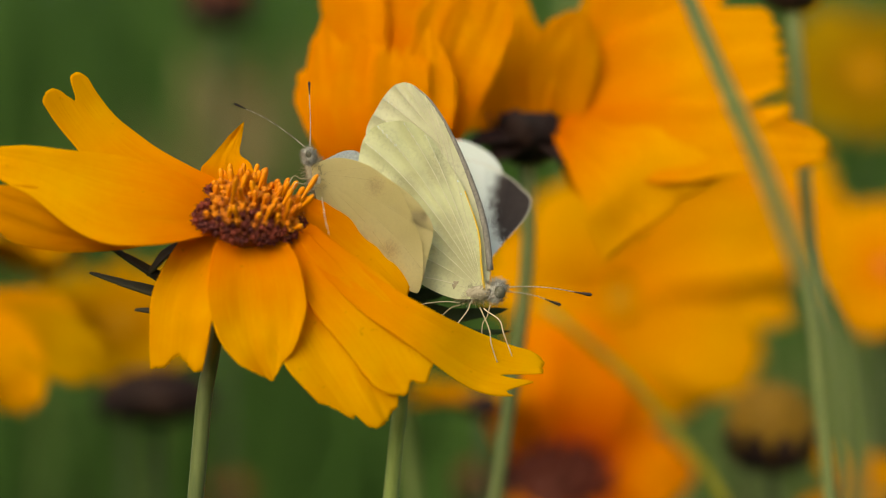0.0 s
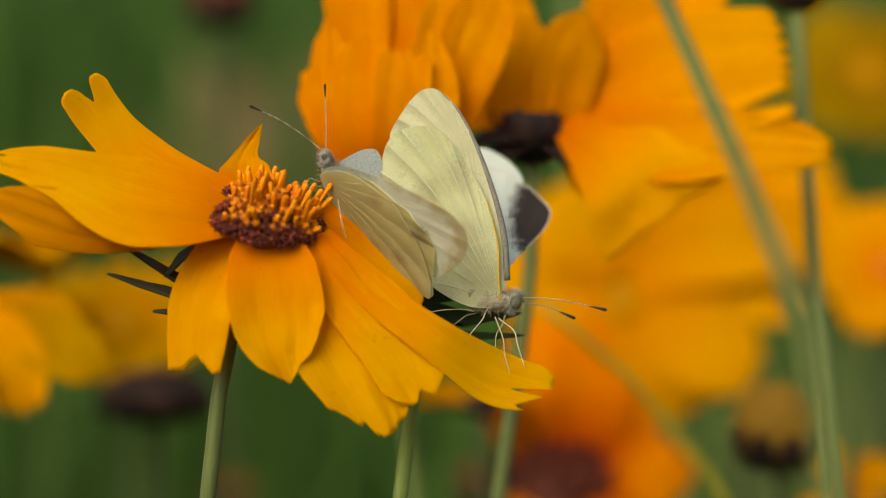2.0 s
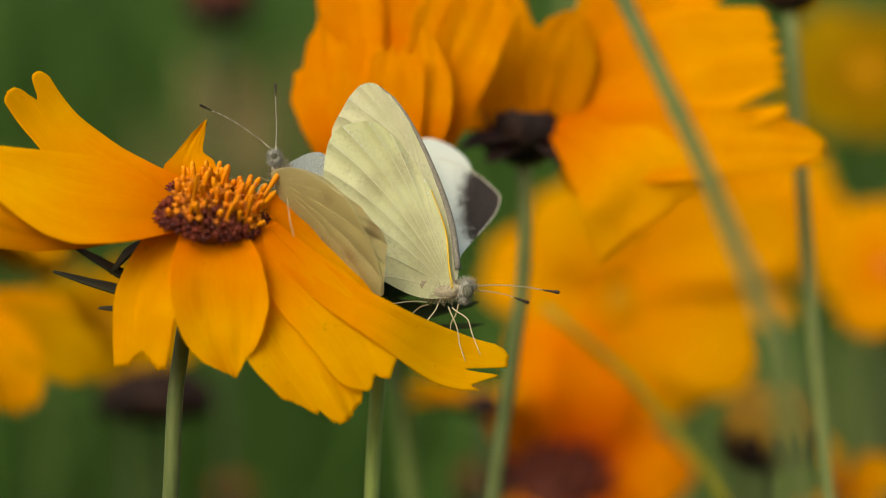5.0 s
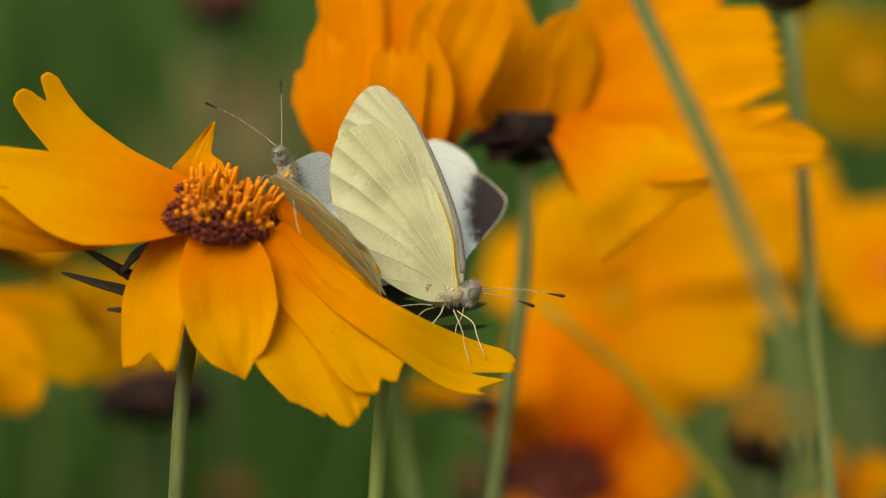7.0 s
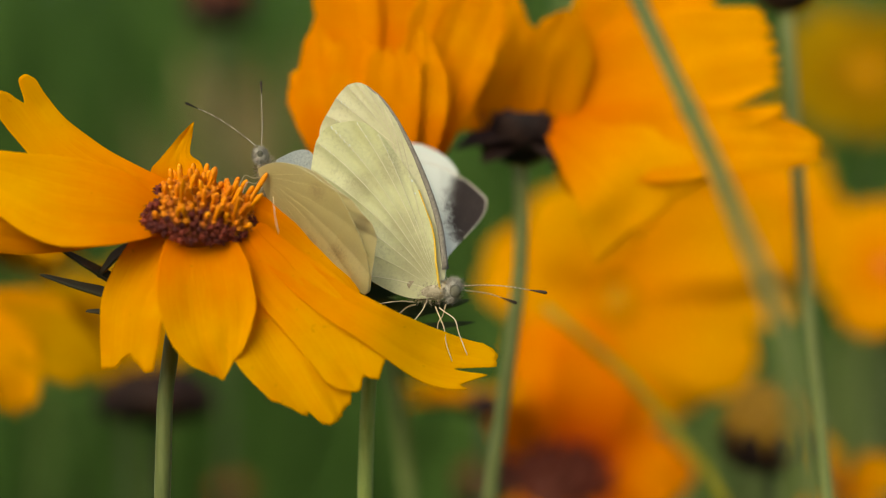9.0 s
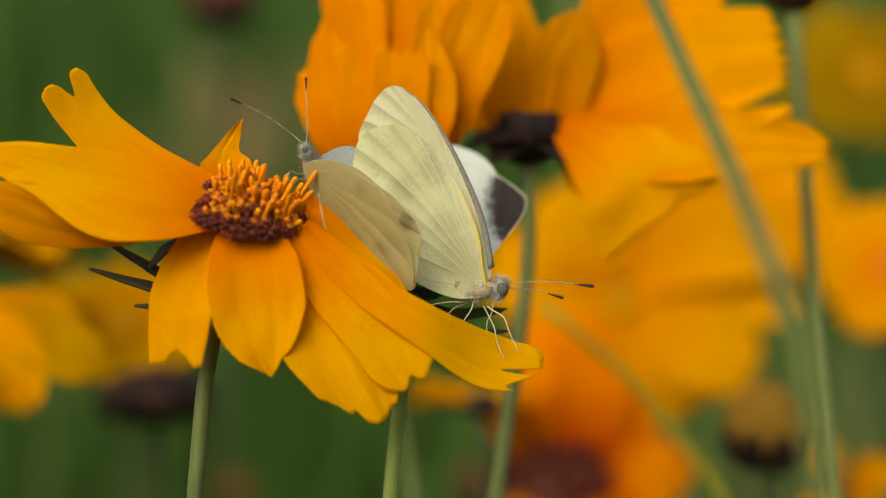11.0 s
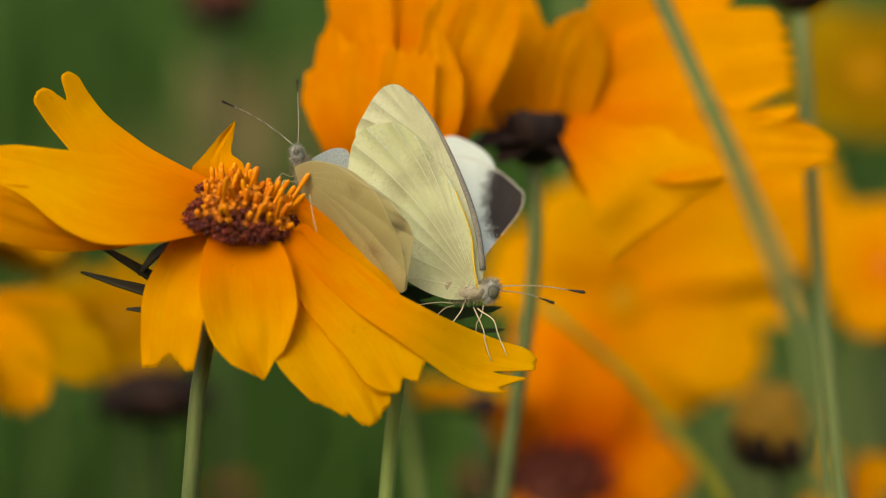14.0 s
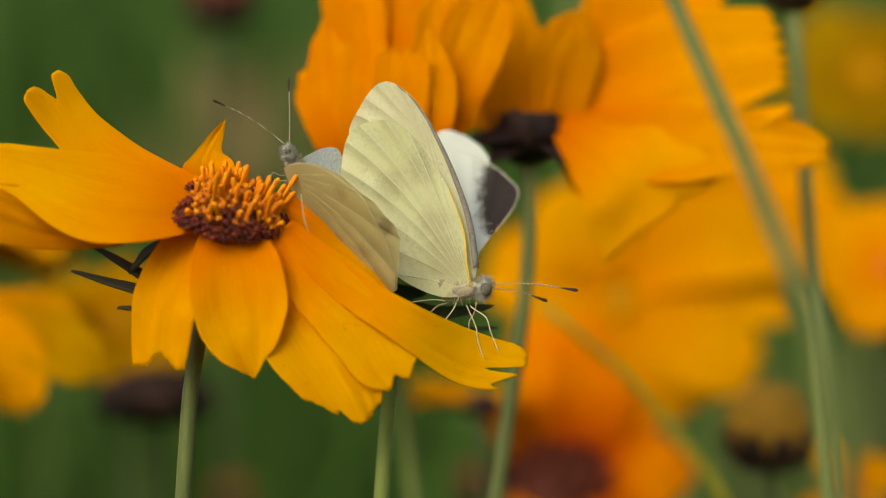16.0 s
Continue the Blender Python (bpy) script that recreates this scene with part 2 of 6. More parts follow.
def blob(radii, centre=(0, 0, 0), rings=10, seg=16, axis=None, rough=0.0, seed=0):
    """An ellipsoid, its long axis (radii[2]) along axis, with an uneven skin."""
    rng = random.Random(seed)
    verts, faces = [], []
    q = Vector(axis).to_track_quat("Z", "Y").to_matrix() if axis else Matrix.Identity(3)
    for i in range(rings + 1):
        th = math.pi * i / rings
        for j in range(seg):
            ph = 2 * math.pi * j / seg
            k = 1 + rough * (rng.random() - 0.5) * (0 < i < rings)
            v = Vector((math.sin(th) * math.cos(ph) * radii[0], math.sin(th) * math.sin(ph) * radii[1], math.cos(th) * radii[2])) * k
            verts.append(q @ v + Vector(centre))
    for i in range(rings):
        for j in range(seg):
            k = (j + 1) % seg
            faces.append((i * seg + j, (i + 1) * seg + j, (i + 1) * seg + k, i * seg + k))
    return verts, faces


def petal_mesh(name, pts, half, hint0, hint1, mat, notches=(), tip=0.25, base=0.4, cup=0.12, pleat=0.025, seed=1, broad=0.62, thick=0.16 * MM, nu=22, nv=17):
    """A ray floret: a curved blade along pts, half wide at its broadest, with teeth cut into its end.
    hint0, hint1: which way its upper face looks at base and end. notches: (across -1..1, depth, width)."""
    rng = random.Random(seed)
    ph = rng.random() * 6.28
    h0, h1 = Vector(hint0), Vector(hint1)
    top, uvs = [], []
    nrm = []
    for i in range(nu + 1):
        for j in range(nv + 1):
            v = -1 + 2 * j / nv
            cut = 1 - tip * abs(v) ** 2.4
            for nv0, nd, nw in notches:
                cut -= nd * math.exp(-((v - nv0) / nw) ** 2)
            cut -= 0.012 * math.sin(v * 19 + ph) * rng.uniform(0.8, 1.0)
            u = i / nu
            s = u * cut
            c = spline(pts, s)
            tan = (spline(pts, min(s + 0.02, 1)) - spline(pts, max(s - 0.02, 0))).normalized()
            hint = h0.lerp(h1, s)
            side = tan.cross(hint).normalized()
            nor = side.cross(tan).normalized()
            w = half * (base + (1 - base) * math.sin(min(s / broad, 1) * math.pi / 2)) * (1 - 0.3 * max(0, (s - broad) / (1 - broad)) ** 2)
            wave = noise.noise((s * 2.6 + seed * 3.7, v * 1.7, seed * 1.3))
            ripple = 0.16 * wave * (0.3 + s) + pleat * math.cos(v * 3 * math.pi + 0.3 + 2.4 * wave) * (0.3 + s) + 0.035 * math.sin(3.1 * s + ph) * v + 0.02 * math.sin(8 * s + ph + 3 * v) * abs(v)
            pos = c + side * (w * v) + nor * (w * cup * (v * v - 0.3)) + nor * (half * ripple)
            top.append(pos)
            nrm.append(nor)
            uvs.append((s, (v + 1) / 2))
    n = len(top)
    verts = top + [p - q * thick for p, q in zip(top, nrm)]
    uvs = uvs + uvs
    faces = []
    W = nv + 1
    for i in range(nu):
        for j in range(nv):
            a, b, c, d = i * W + j, i * W + j + 1, (i + 1) * W + j + 1, (i + 1) * W + j
            faces.append((a, b, c, d))
            faces.append((a + n, d + n, c + n, b + n))
    rim = [j for j in range(W)] + [i * W + nv for i in range(1, nu + 1)] + [nu * W + j for j in range(nv - 1, -1, -1)] + [i * W for i in range(nu - 1, 0, -1)]
    for a, b in zip(rim, rim[1:] + rim[:1]):
        faces.append((a, a + n, b + n, b))
    return mesh_from(name, verts, faces, [mat], uvs=uvs)


def profile(values, s):
    """A smooth run of numbers, spread evenly over 0 to 1, at s."""
    return spline([(v, 0, 0) for v in values], s).x


def blade_mesh(name, pts, widths, hint, mat, notches=(), tip=0.15, tip_pow=2.4, cup=0.1, seed=1, rumple=1.0, thick=0.16 * MM, nu=30, nv=30, fray=1.0):
    """A ray floret: a blade along pts with half widths spread over its length, its upper face towards hint, two
    shallow grooves, soft rumples and an end cut into lobes. notches: (across -1..1, depth, width)."""
    rng = random.Random(seed)
    ph = rng.random() * 6.28
    hint = Vector(hint)
    big = max(widths)
    top, nrm, uvs = [], [], []
    for i in range(nu + 1):
        for j in range(nv + 1):
            v = -1 + 2 * j / nv
            cut = 1 - tip * abs(v) ** tip_pow - fray * (0.012 * noise.noise((v * 4.2, seed * 5.1, 0.3)) + 0.006 * noise.noise((v * 13.0, seed * 2.3, 0.9)))
            for nv0, nd, nw in notches:
                cut -= nd * math.exp(-((v - nv0) / nw) ** 2)
            s = i / nu * cut
            tan = (spline(pts, min(s + 0.02, 1)) - spline(pts, max(s - 0.02, 0))).normalized()
            side = tan.cross(hint).normalized()
            nor = side.cross(tan).normalized()
            w = max(profile(widths, s), 0.04 * big) * (1 + 0.025 * fray * noise.noise((s * (7 if fray < 2 else 15), seed * 1.9, 1.0 if v > 0 else 4.0)))
            groove = sum(math.exp(-((v - c) / 0.16) ** 2) for c in (-0.36, 0.33))
            soft = noise.noise((s * 2.3 + seed * 3.7, v * 1.3, seed * 1.3))
            fine = noise.noise((s * 4.5 + seed, v * 4.0, seed * 0.7))
            ripple = rumple * (0.13 * soft * (0.25 + s) + 0.03 * fine * (0.2 + s)) - 0.028 * groove * (0.35 + 0.65 * s) + 0.03 * math.sin(3.1 * s + ph) * v
            top.append(spline(pts, s) + side * (w * v) + nor * (w * cup * (v * v - 0.3) + big * ripple))
            nrm.append(nor)
            uvs.append((s, (v + 1) / 2))
    n, W = len(top), nv + 1
    verts = top + [p - q * thick for p, q in zip(top, nrm)]
    faces = []
    for i in range(nu):
        for j in range(nv):
            a, b, c, d = i * W + j, i * W + j + 1, (i + 1) * W + j + 1, (i + 1) * W + j
            faces.append((a, b, c, d))
            faces.append((a + n, d + n, c + n, b + n))
    rim = [j for j in range(W)] + [i * W + nv for i in range(1, nu + 1)] + [nu * W + j for j in range(nv - 1, -1, -1)] + [i * W for i in range(nu - 1, 0, -1)]
    for a, b in zip(rim, rim[1:] + rim[:1]):
        faces.append((a, a + n, b + n, b))
    return mesh_from(name, verts, faces, [mat], uvs=uvs + uvs)


# ---- ground and meadow ----
def build_ground():
    verts, faces = [], []
    cuts = [-400, -60, -12, -4, -1.5, -0.5, 0, 0.5, 1.5, 4, 12, 60, 400]
    N = len(cuts)
    for y in cuts:
        for x in cuts:
            verts.append((x, y, 0.03 * noise.noise((x * 0.8, y * 0.8, 0)) - 0.02))
    for i in range(N - 1):
        for j in range(N - 1):
            faces.append((i * N + j, i * N + j + 1, (i + 1) * N + j + 1, (i + 1) * N + j))
    ob = new("ground", mesh_from("ground", verts, faces, [ground_material()]))
    tagged(ob, "dark soil of a green flower meadow", "ground", kind="structure")


def build_grass():
    """Tall meadow grass behind the flowers, blade by blade in one sheet of stuff."""
    rng = random.Random(7)
    verts, faces = [], []
    for k in range(52000):
        if k < 9500:      # the tall stand that closes the view
            y = 0.75 + 5.0 * rng.random() ** 1.5
            x = rng.uniform(-1, 1) * (0.25 + 0.35 * y)
        elif k < 38000:   # the same stand to both sides
            y, x = 0.75 + 5.0 * rng.random() ** 1.5, max(-5.5, min(5.5, rng.gauss(0, 2.2)))
            if abs(x) < 0.25 + 0.35 * y:
                continue
            if abs(x) > 0.9:
                y -= min(1.6, abs(x) - 0.9) * rng.random() ** 2
        else:             # shorter grass round the flowers and behind the camera
            y, x = 0.75 - abs(rng.gauss(0, 1.5)), max(-5.5, min(5.5, rng.gauss(0, 1.9)))
        if k < 38000:
            h = rng.uniform(0.3, 0.55) + 0.22 * y * rng.uniform(0.3, 1.0)
            if y < 1.1:
                h *= 0.75
        else:
            h = rng.uniform(0.14, 0.30) + min(0.25, 0.12 * max(0.0, math.hypot(x, y) - 0.6))
        w = rng.uniform(0.003, 0.008) * (0.7 + 0.3 * y)
        az, lean = rng.uniform(0, math.pi), rng.uniform(0.0, 0.3) * h
        la = rng.uniform(0, 2 * math.pi)
        o = len(verts)
        for i in range(5):
            s = i / 4
            c = Vector((x + math.cos(la) * lean * s * s, y + math.sin(la) * lean * s * s, h * s - 0.03))
            d = Vector((math.cos(az), math.sin(az), 0)) * (w * (1 - 0.9 * s ** 2))
            verts += [c - d, c + d]
        for i in range(4):
            a = o + 2 * i
            faces.append((a, a + 1, a + 3, a + 2))
    ob = new("meadow_grass", mesh_from("meadow_grass", verts, faces, [M_GRASS]))
    tagged(ob, "tall dark green meadow grass behind the flowers", "grass", kind="stuff")


def build_tuft():
    """Pale stems and narrow leaves between the far flowers, and withered grass heads far behind the main bloom."""
    rng = random.Random(21)
    stalks, thin, heads = [], [], []
    for k in range(440):
        y = rng.uniform(0.62, 1.1)
        x = rng.uniform(0.07, 0.30) * y if rng.random() < 0.95 else rng.uniform(-0.27, -0.14) * y
        h = rng.uniform(0.33, 0.425) if x > 0 else rng.uniform(0.36, 0.56)
        la, ln = rng.uniform(0, 6.28), rng.uniform(0, 0.06)
        pts = [(x, y, -0.02), (x + 0.3 * ln * math.cos(la), y, h * 0.5), (x + ln * math.cos(la), y + ln * math.sin(la), h)]
        stalks.append(tube(pts, [0.0024, 0.002, 0.0006], 5, 6, False))
    for k in range(64):
        y = rng.uniform(0.85, 1.05)
        x, h = rng.gauss(-0.098, 0.018) * y, rng.uniform(0.495, 0.545)
        ln = rng.uniform(-0.02, 0.02)
        thin.append(tube([(x, y, -0.02), (x + 0.3 * ln, y, h * 0.5), (x + 0.8 * ln, y, h - 0.038)], [0.0003, 0.0002, 0.0001], 4, 5, False))
        heads.append(tube([(x + 0.8 * ln, y, h - 0.04), (x + 0.88 * ln, y, h - 0.03), (x + 0.95 * ln, y, h - 0.015), (x + ln, y, h)], [0.0003, 0.0016, 0.0014, 0.0003], 5, 7, False))
    v, f = join(*stalks, *thin, *heads)
    slots = [k for k, group in enumerate((stalks, thin, heads)) for q in group for _ in q[1]]
    tagged(new("meadow_stalks", mesh_from("meadow_stalks", v, f, [M_STALK, M_GRASS, M_DRY], slots)), "pale green stalks and withered heads among the grass", "grass", kind="stuff")


# ---- flowers ----
def evened(pts, n=30):
    """n points at even steps along a broken line."""
    P = [Vector(p) for p in pts]
    runs = [(b - a).length for a, b in zip(P, P[1:])]
    total, res = sum(runs), []
    for i in range(n):
        d, k = total * i / (n - 1), 0
        while k < len(runs) - 1 and d > runs[k]:
            d -= runs[k]
            k += 1
        res.append(P[k].lerp(P[k + 1], min(1.0, d / runs[k])))
    return res


def stem_part(parent, pts, r, mat, label=""):
    return part("stem", tube_mesh("stem", evened(pts), [r * 1.15, r, r * 0.92], mat, 12, 80), parent, label)


def sepal_mesh(pts, half, mat, hint=(0, -0.5, 0.8)):
    return petal_mesh("sepal", pts, half, hint, hint, mat, (), 0.85, 0.6, 0.3, 0.0, 3, 0.4, 0.3 * MM, 10, 6)


def plain_disc(parent, place, r, mat, calyx=M_CALYX, closed=False):
    """Far flower's centre: a domed cushion of knobs over a dark cup of bracts. Local axis +z."""
    deep = 1.1 if closed else 1.0
    v, f = tube([(0, 0, r * 0.05), (0, 0, -r * 0.25 * deep), (0, 0, -r * 0.6 * deep), (0, 0, -r * 0.85 * deep)], [r * 1.02, r * 1.0, r * 0.75, r * 0.3], 16, 8)
    part("calyx", mesh_from("calyx", v, f, [calyx]), parent, "dark brown cup of bracts", place)
    if closed:
        for i in range(9):
            a = 2 * math.pi * i / 9 + 0.2
            o = Vector((math.cos(a), math.sin(a), 0))
            pts = [o * r * 0.3 - Vector((0, 0, r * 0.8)), o * r * 0.9 - Vector((0, 0, r * 0.62)), o * r * 1.08 - Vector((0, 0, r * (0.2 + 0.15 * (i % 2)))), o * r * (1.06 + 0.06 * (i % 3)) + Vector((0, 0, r * 0.12))]
            part("bract", petal_mesh("bract", pts, r * 0.36, o, o, calyx, (), 0.75, 0.6, 0.1, 0.0, i, 0.4, 0.3 * MM, 8, 6), parent, "", place)
        return
    v, f = blob((r, r, r * 0.5), (0, 0, 0), 8, 20, None, 0.1, 3)
    part("disc", mesh_from("disc", v, f, [mat]), parent, "", place)
    rng = random.Random(int(r * 1e6))
    pieces = []
    for i in range(60):
        rr, a = math.sqrt((i + 0.5) / 60), i * 2.39996
        p = Vector((math.cos(a) * rr * r * 0.95, math.sin(a) * rr * r * 0.95, r * 0.5 * math.sqrt(max(0.05, 1 - rr * rr * 0.9))))
        pieces.append(blob((r * 0.09, r * 0.09, r * rng.uniform(0.14, 0.25)), p, 4, 6))
    v, f = join(*pieces)
    tagged(part("floret_cushion", mesh_from("floret_cushion", v, f, [mat]), parent, "", place), kind="stuff")


def ray(parent, place, az, e0, e1, length, half, mat, seed, r0=3.5 * MM, twist=0.0, pleat=0.05):
    """A petal in a head's own frame (+z its axis): it leaves at elevation e0 and ends at e1 (degrees)."""
    rng = random.Random(seed)
    a = radians(az)
    out = Vector((math.cos(a), math.sin(a), 0))
    p = out * r0
    pts = [p.copy()]
    for i in range(3):
        e = radians(e0 + (e1 - e0) * (i + 0.5) / 3)
        p = p + (out * math.cos(e) + Vector((0, 0, math.sin(e)))) * (length / 3)
        pts.append(p.copy())
    e = radians((e0 + e1) / 2)
    up = Vector((0, 0, math.cos(e))) - out * math.sin(e)
    sidew = Vector((-math.sin(a), math.cos(a), 0))
    up2 = (up * math.cos(radians(twist)) + sidew * math.sin(radians(twist)))
    nt = [(-0.36 + rng.uniform(-0.08, 0.08), rng.uniform(0.06, 0.14), 0.11), (0.34 + rng.uniform(-0.08, 0.08), rng.uniform(0.06, 0.14), 0.11)]
    me = petal_mesh("petal", pts, half, up, up2, mat, nt, rng.uniform(0.12, 0.25), 0.4, rng.uniform(0.05, 0.2), pleat, seed)
    return part("petal", me, parent, "", place)


def head_frame(at, towards):
    """The pose of a flower head at a point, its axis along towards."""
    z = Vector(towards).normalized()
    x = (Vector((1, 0, 0)) - z * z.x).normalized()
    return Matrix.Translation(at) @ Matrix((x, z.cross(x), z)).transposed().to_4x4()


def bloom(name, label, root, head, axis, petals, mat, disc_r=6 * MM, disc_mat=None, stem_r=1.2 * MM, via=None, stem_mat=None, seed=0, pleat=0.05, closed=False):
    """A whole flower on its stem, as a thing rooted in the ground. petals: (azimuth, e0, e1, length mm, half width mm).
    closed: seen from the side, with a cup of bracts in place of the cushion."""
    base = Vector(root)
    thing = new(name)
    thing.empty_display_size = 0.02
    thing.location = base
    tagged(thing, label, "flower", "coreopsis flowers in the meadow")
    hd = Vector(head) - base
    pts = [Vector((0, 0, -0.015))] + [Vector(v) - base for v in (via or [])] + [hd - Vector(axis).normalized() * disc_r * 0.7]
    if not via:
        pts.insert(1, pts[0].lerp(pts[-1], 0.5) + Vector((0.004, 0.003, 0)))
    stem_part(thing, pts, stem_r, stem_mat or M_STEM)
    fr = head_frame(hd, axis)
    plain_disc(thing, fr, disc_r, disc_mat or M_FAR_DISC, M_CALYX, closed)
    for i, (az, e0, e1, ln, hw) in enumerate(petals):
        ray(thing, fr, az, e0, e1, ln * MM, hw * MM, mat, seed * 31 + i, disc_r * 0.6, random.Random(seed * 7 + i).uniform(-12, 12), pleat)
    return thing


def around(n, e0, e1, ln, hw, start=0.0, seed=0):
    rng = random.Random(seed)
    return [(start + 360 * i / n + rng.uniform(-8, 8), e0 + rng.uniform(-9, 9), e1 + rng.uniform(-14, 14), ln * rng.uniform(0.88, 1.08), hw * rng.uniform(0.85, 1.1)) for i in range(n)]


B1_FORE = [(-0.2, -0.1), (-1.0, 1.4), (1.6, 6.5), (5.2, 11.3), (9.6, 16.0), (13.3, 19.0), (16.1, 20.2), (17.7, 20.1), (18.9, 18.8), (19.7, 15.8), (19.8, 12.2), (16.1, 8.9), (7.7, 2.7)]
B1_HIND = [(-1.4, -1.7), (0.3, 1.6), (2.1, 5.5), (5.5, 9.8), (10.6, 13.8), (14.3, 15.5), (16.8, 15.2), (19.2, 13.5), (19.9, 11.4), (19.5, 8.4), (18.4, 5.4), (15.7, 1.4), (11.5, -1.6), (6.5, -3.3), (1.9, -3.5)]
B1_FAR_FORE = [(-1.4, 0.9), (-0.8, 5.6), (-2.0, 10.9), (-3.4, 16.4), (-3.3, 19.9), (-2.0, 21.3), (0.5, 22.7), (4.2, 23.5), (7.1, 23.3), (4.9, 17.8), (2.1, 10.5)]
B1_FAR_HIND = [(-1.3, 0.5), (-0.1, 6.6), (0.7, 15.2), (1.3, 22.7), (2.6, 25.5), (6.0, 27.3), (9.2, 26.6), (9.4, 22.7), (6.1, 14.4), (2.1, 6.6)]
B2_FORE = [(-1.8, 2.5), (-0.5, 5.7), (2.4, 7.8), (5.7, 8.5), (8.9, 9.0), (12.5, 8.7), (14.3, 7.7), (16.0, 5.1), (18.3, 1.3), (17.1, 0.8), (13.4, 0.9), (5.9, 1.4)]
B2_HIND = [(-1.7, 2.1), (-2.3, 3.1), (-1.0, 5.6), (1.5, 7.4), (4.6, 8.2), (7.0, 8.6), (10.4, 7.5), (14.2, 5.7), (16.8, 3.4), (18.2, 1.0), (15.4, -0.0), (10.9, -0.6), (5.9, -0.6), (2.2, -0.3)]
B2_FAR_FORE = [(-1.9, 2.4), (-0.9, 6.1), (2.9, 9.3), (7.2, 12.1), (11.4, 14.2), (15.0, 14.5), (17.3, 11.5), (17.6, 6.8), (16.5, 3.1), (14.0, 1.9), (6.4, 1.7)]
B2_FAR_HIND = [(-1.7, 2.2), (-1.6, 7.2), (0.0, 9.6), (2.3, 8.4), (4.1, 5.7), (7.9, 3.9), (12.9, 3.0), (14.4, 1.0), (9.4, -0.1), (4.4, -0.1)]


def sepal_at(parent, pts, half, label="dark olive sepal"):
    return part("sepal", sepal_mesh([Vector(p) * MM for p in pts], half * MM, M_SEPAL), parent, label)


def main_disc(parent, axis):
    """Domed disc: maroon florets round the rim, rust ones inside, orange stamens standing on top."""
    r, h = 6.3 * MM, 3.5 * MM
    fr = head_frame((0, 0, 0), axis)
    v, f = blob((r * 0.93, r * 0.93, h * 0.86), (0, 0, 0), 10, 28, None, 0.04, 5)
    disc = part("disc", mesh_from("disc", v, f, [M_DISC]), parent, "maroon and orange domed flower disc", fr)
    fl = tube([(0, 0, -0.3 * MM), (0, 0, 0.35 * MM), (0, 0, 0.8 * MM), (0, 0, 1.1 * MM)], [0.22 * MM, 0.3 * MM, 0.42 * MM, 0.2 * MM], 6, 4)
    lobes = [blob((0.12 * MM, 0.12 * MM, 0.28 * MM), (0.36 * MM * math.cos(a), 0.36 * MM * math.sin(a), 0.95 * MM), 3, 5, (math.cos(a), math.sin(a), 0.8)) for a in (0, 1.26, 2.51, 3.77, 5.03)]
    v, f = join(fl, *lobes)
    me_dark = mesh_from("floret", v, f, [M_FLORET])
    me_rust = mesh_from("floret_rust", v, f, [M_FLORET_O])
    v, f = tube([(0, 0, 0), (0, 0, 0.7 * MM), (0, 0, 1.6 * MM), (0, 0, 2.3 * MM), (0, 0, 2.6 * MM)], [0.22 * MM, 0.25 * MM, 0.28 * MM, 0.4 * MM, 0.36 * MM, 0.18 * MM], 7, 8)
    me_st = mesh_from("stamen", v, f, [M_STAMEN])
    rng = random.Random(11)
    n = 290
    for i in range(n):
        rr = math.sqrt((i + 0.5) / n)
        a = i * 2.39996
        q = math.sin(min(1.7 * rr, 1.571)) * (1.0 if rr < 0.92 else 1.0 - 0.9 * (rr - 0.92))
        pos = Vector((math.cos(a) * q * r, math.sin(a) * q * r, h * math.cos(1.7 * rr) * 0.86))
        nor = Vector((pos.x / r ** 2, pos.y / r ** 2, pos.z / h ** 2 + 60)).normalized()
        nor = (nor + Vector((rng.uniform(-.2, .2), rng.uniform(-.2, .2), 0.15))).normalized()
        inner = rr < 0.82 + rng.uniform(-0.14, 0.12) and pos.y > -0.68 * r + rng.uniform(-0.25, 0.25) * r and pos.x > -0.72 * r
        place = Matrix.Translation(pos) @ nor.to_track_quat("Z", "Y").to_matrix().to_4x4() @ Matrix.Scale(rng.uniform(0.62, 1.22), 4)
        part("floret", me_rust if inner else me_dark, disc, "", place)
        if inner and rng.random() < (0.62 if rr < 0.66 else 0.34):
            k = rng.uniform(0.3, 0.95) * (1.9 if rng.random() < 0.14 else 1.0)
            up = (nor + Vector((rng.uniform(-.45, .45), rng.uniform(-.45, .45), 0.6))).normalized()
            place = Matrix.Translation(pos) @ up.to_track_quat("Z", "Y").to_matrix().to_4x4() @ Matrix.Diagonal((0.9, 0.9, k * 1.35, 1))
            part("stamen", me_st, disc, "", place)
    return disc


BLOOM = Vector((-0.0239, 0.26, 0.45395))
MAIN_ROOT = Vector((-0.0322, 0.262, 0))


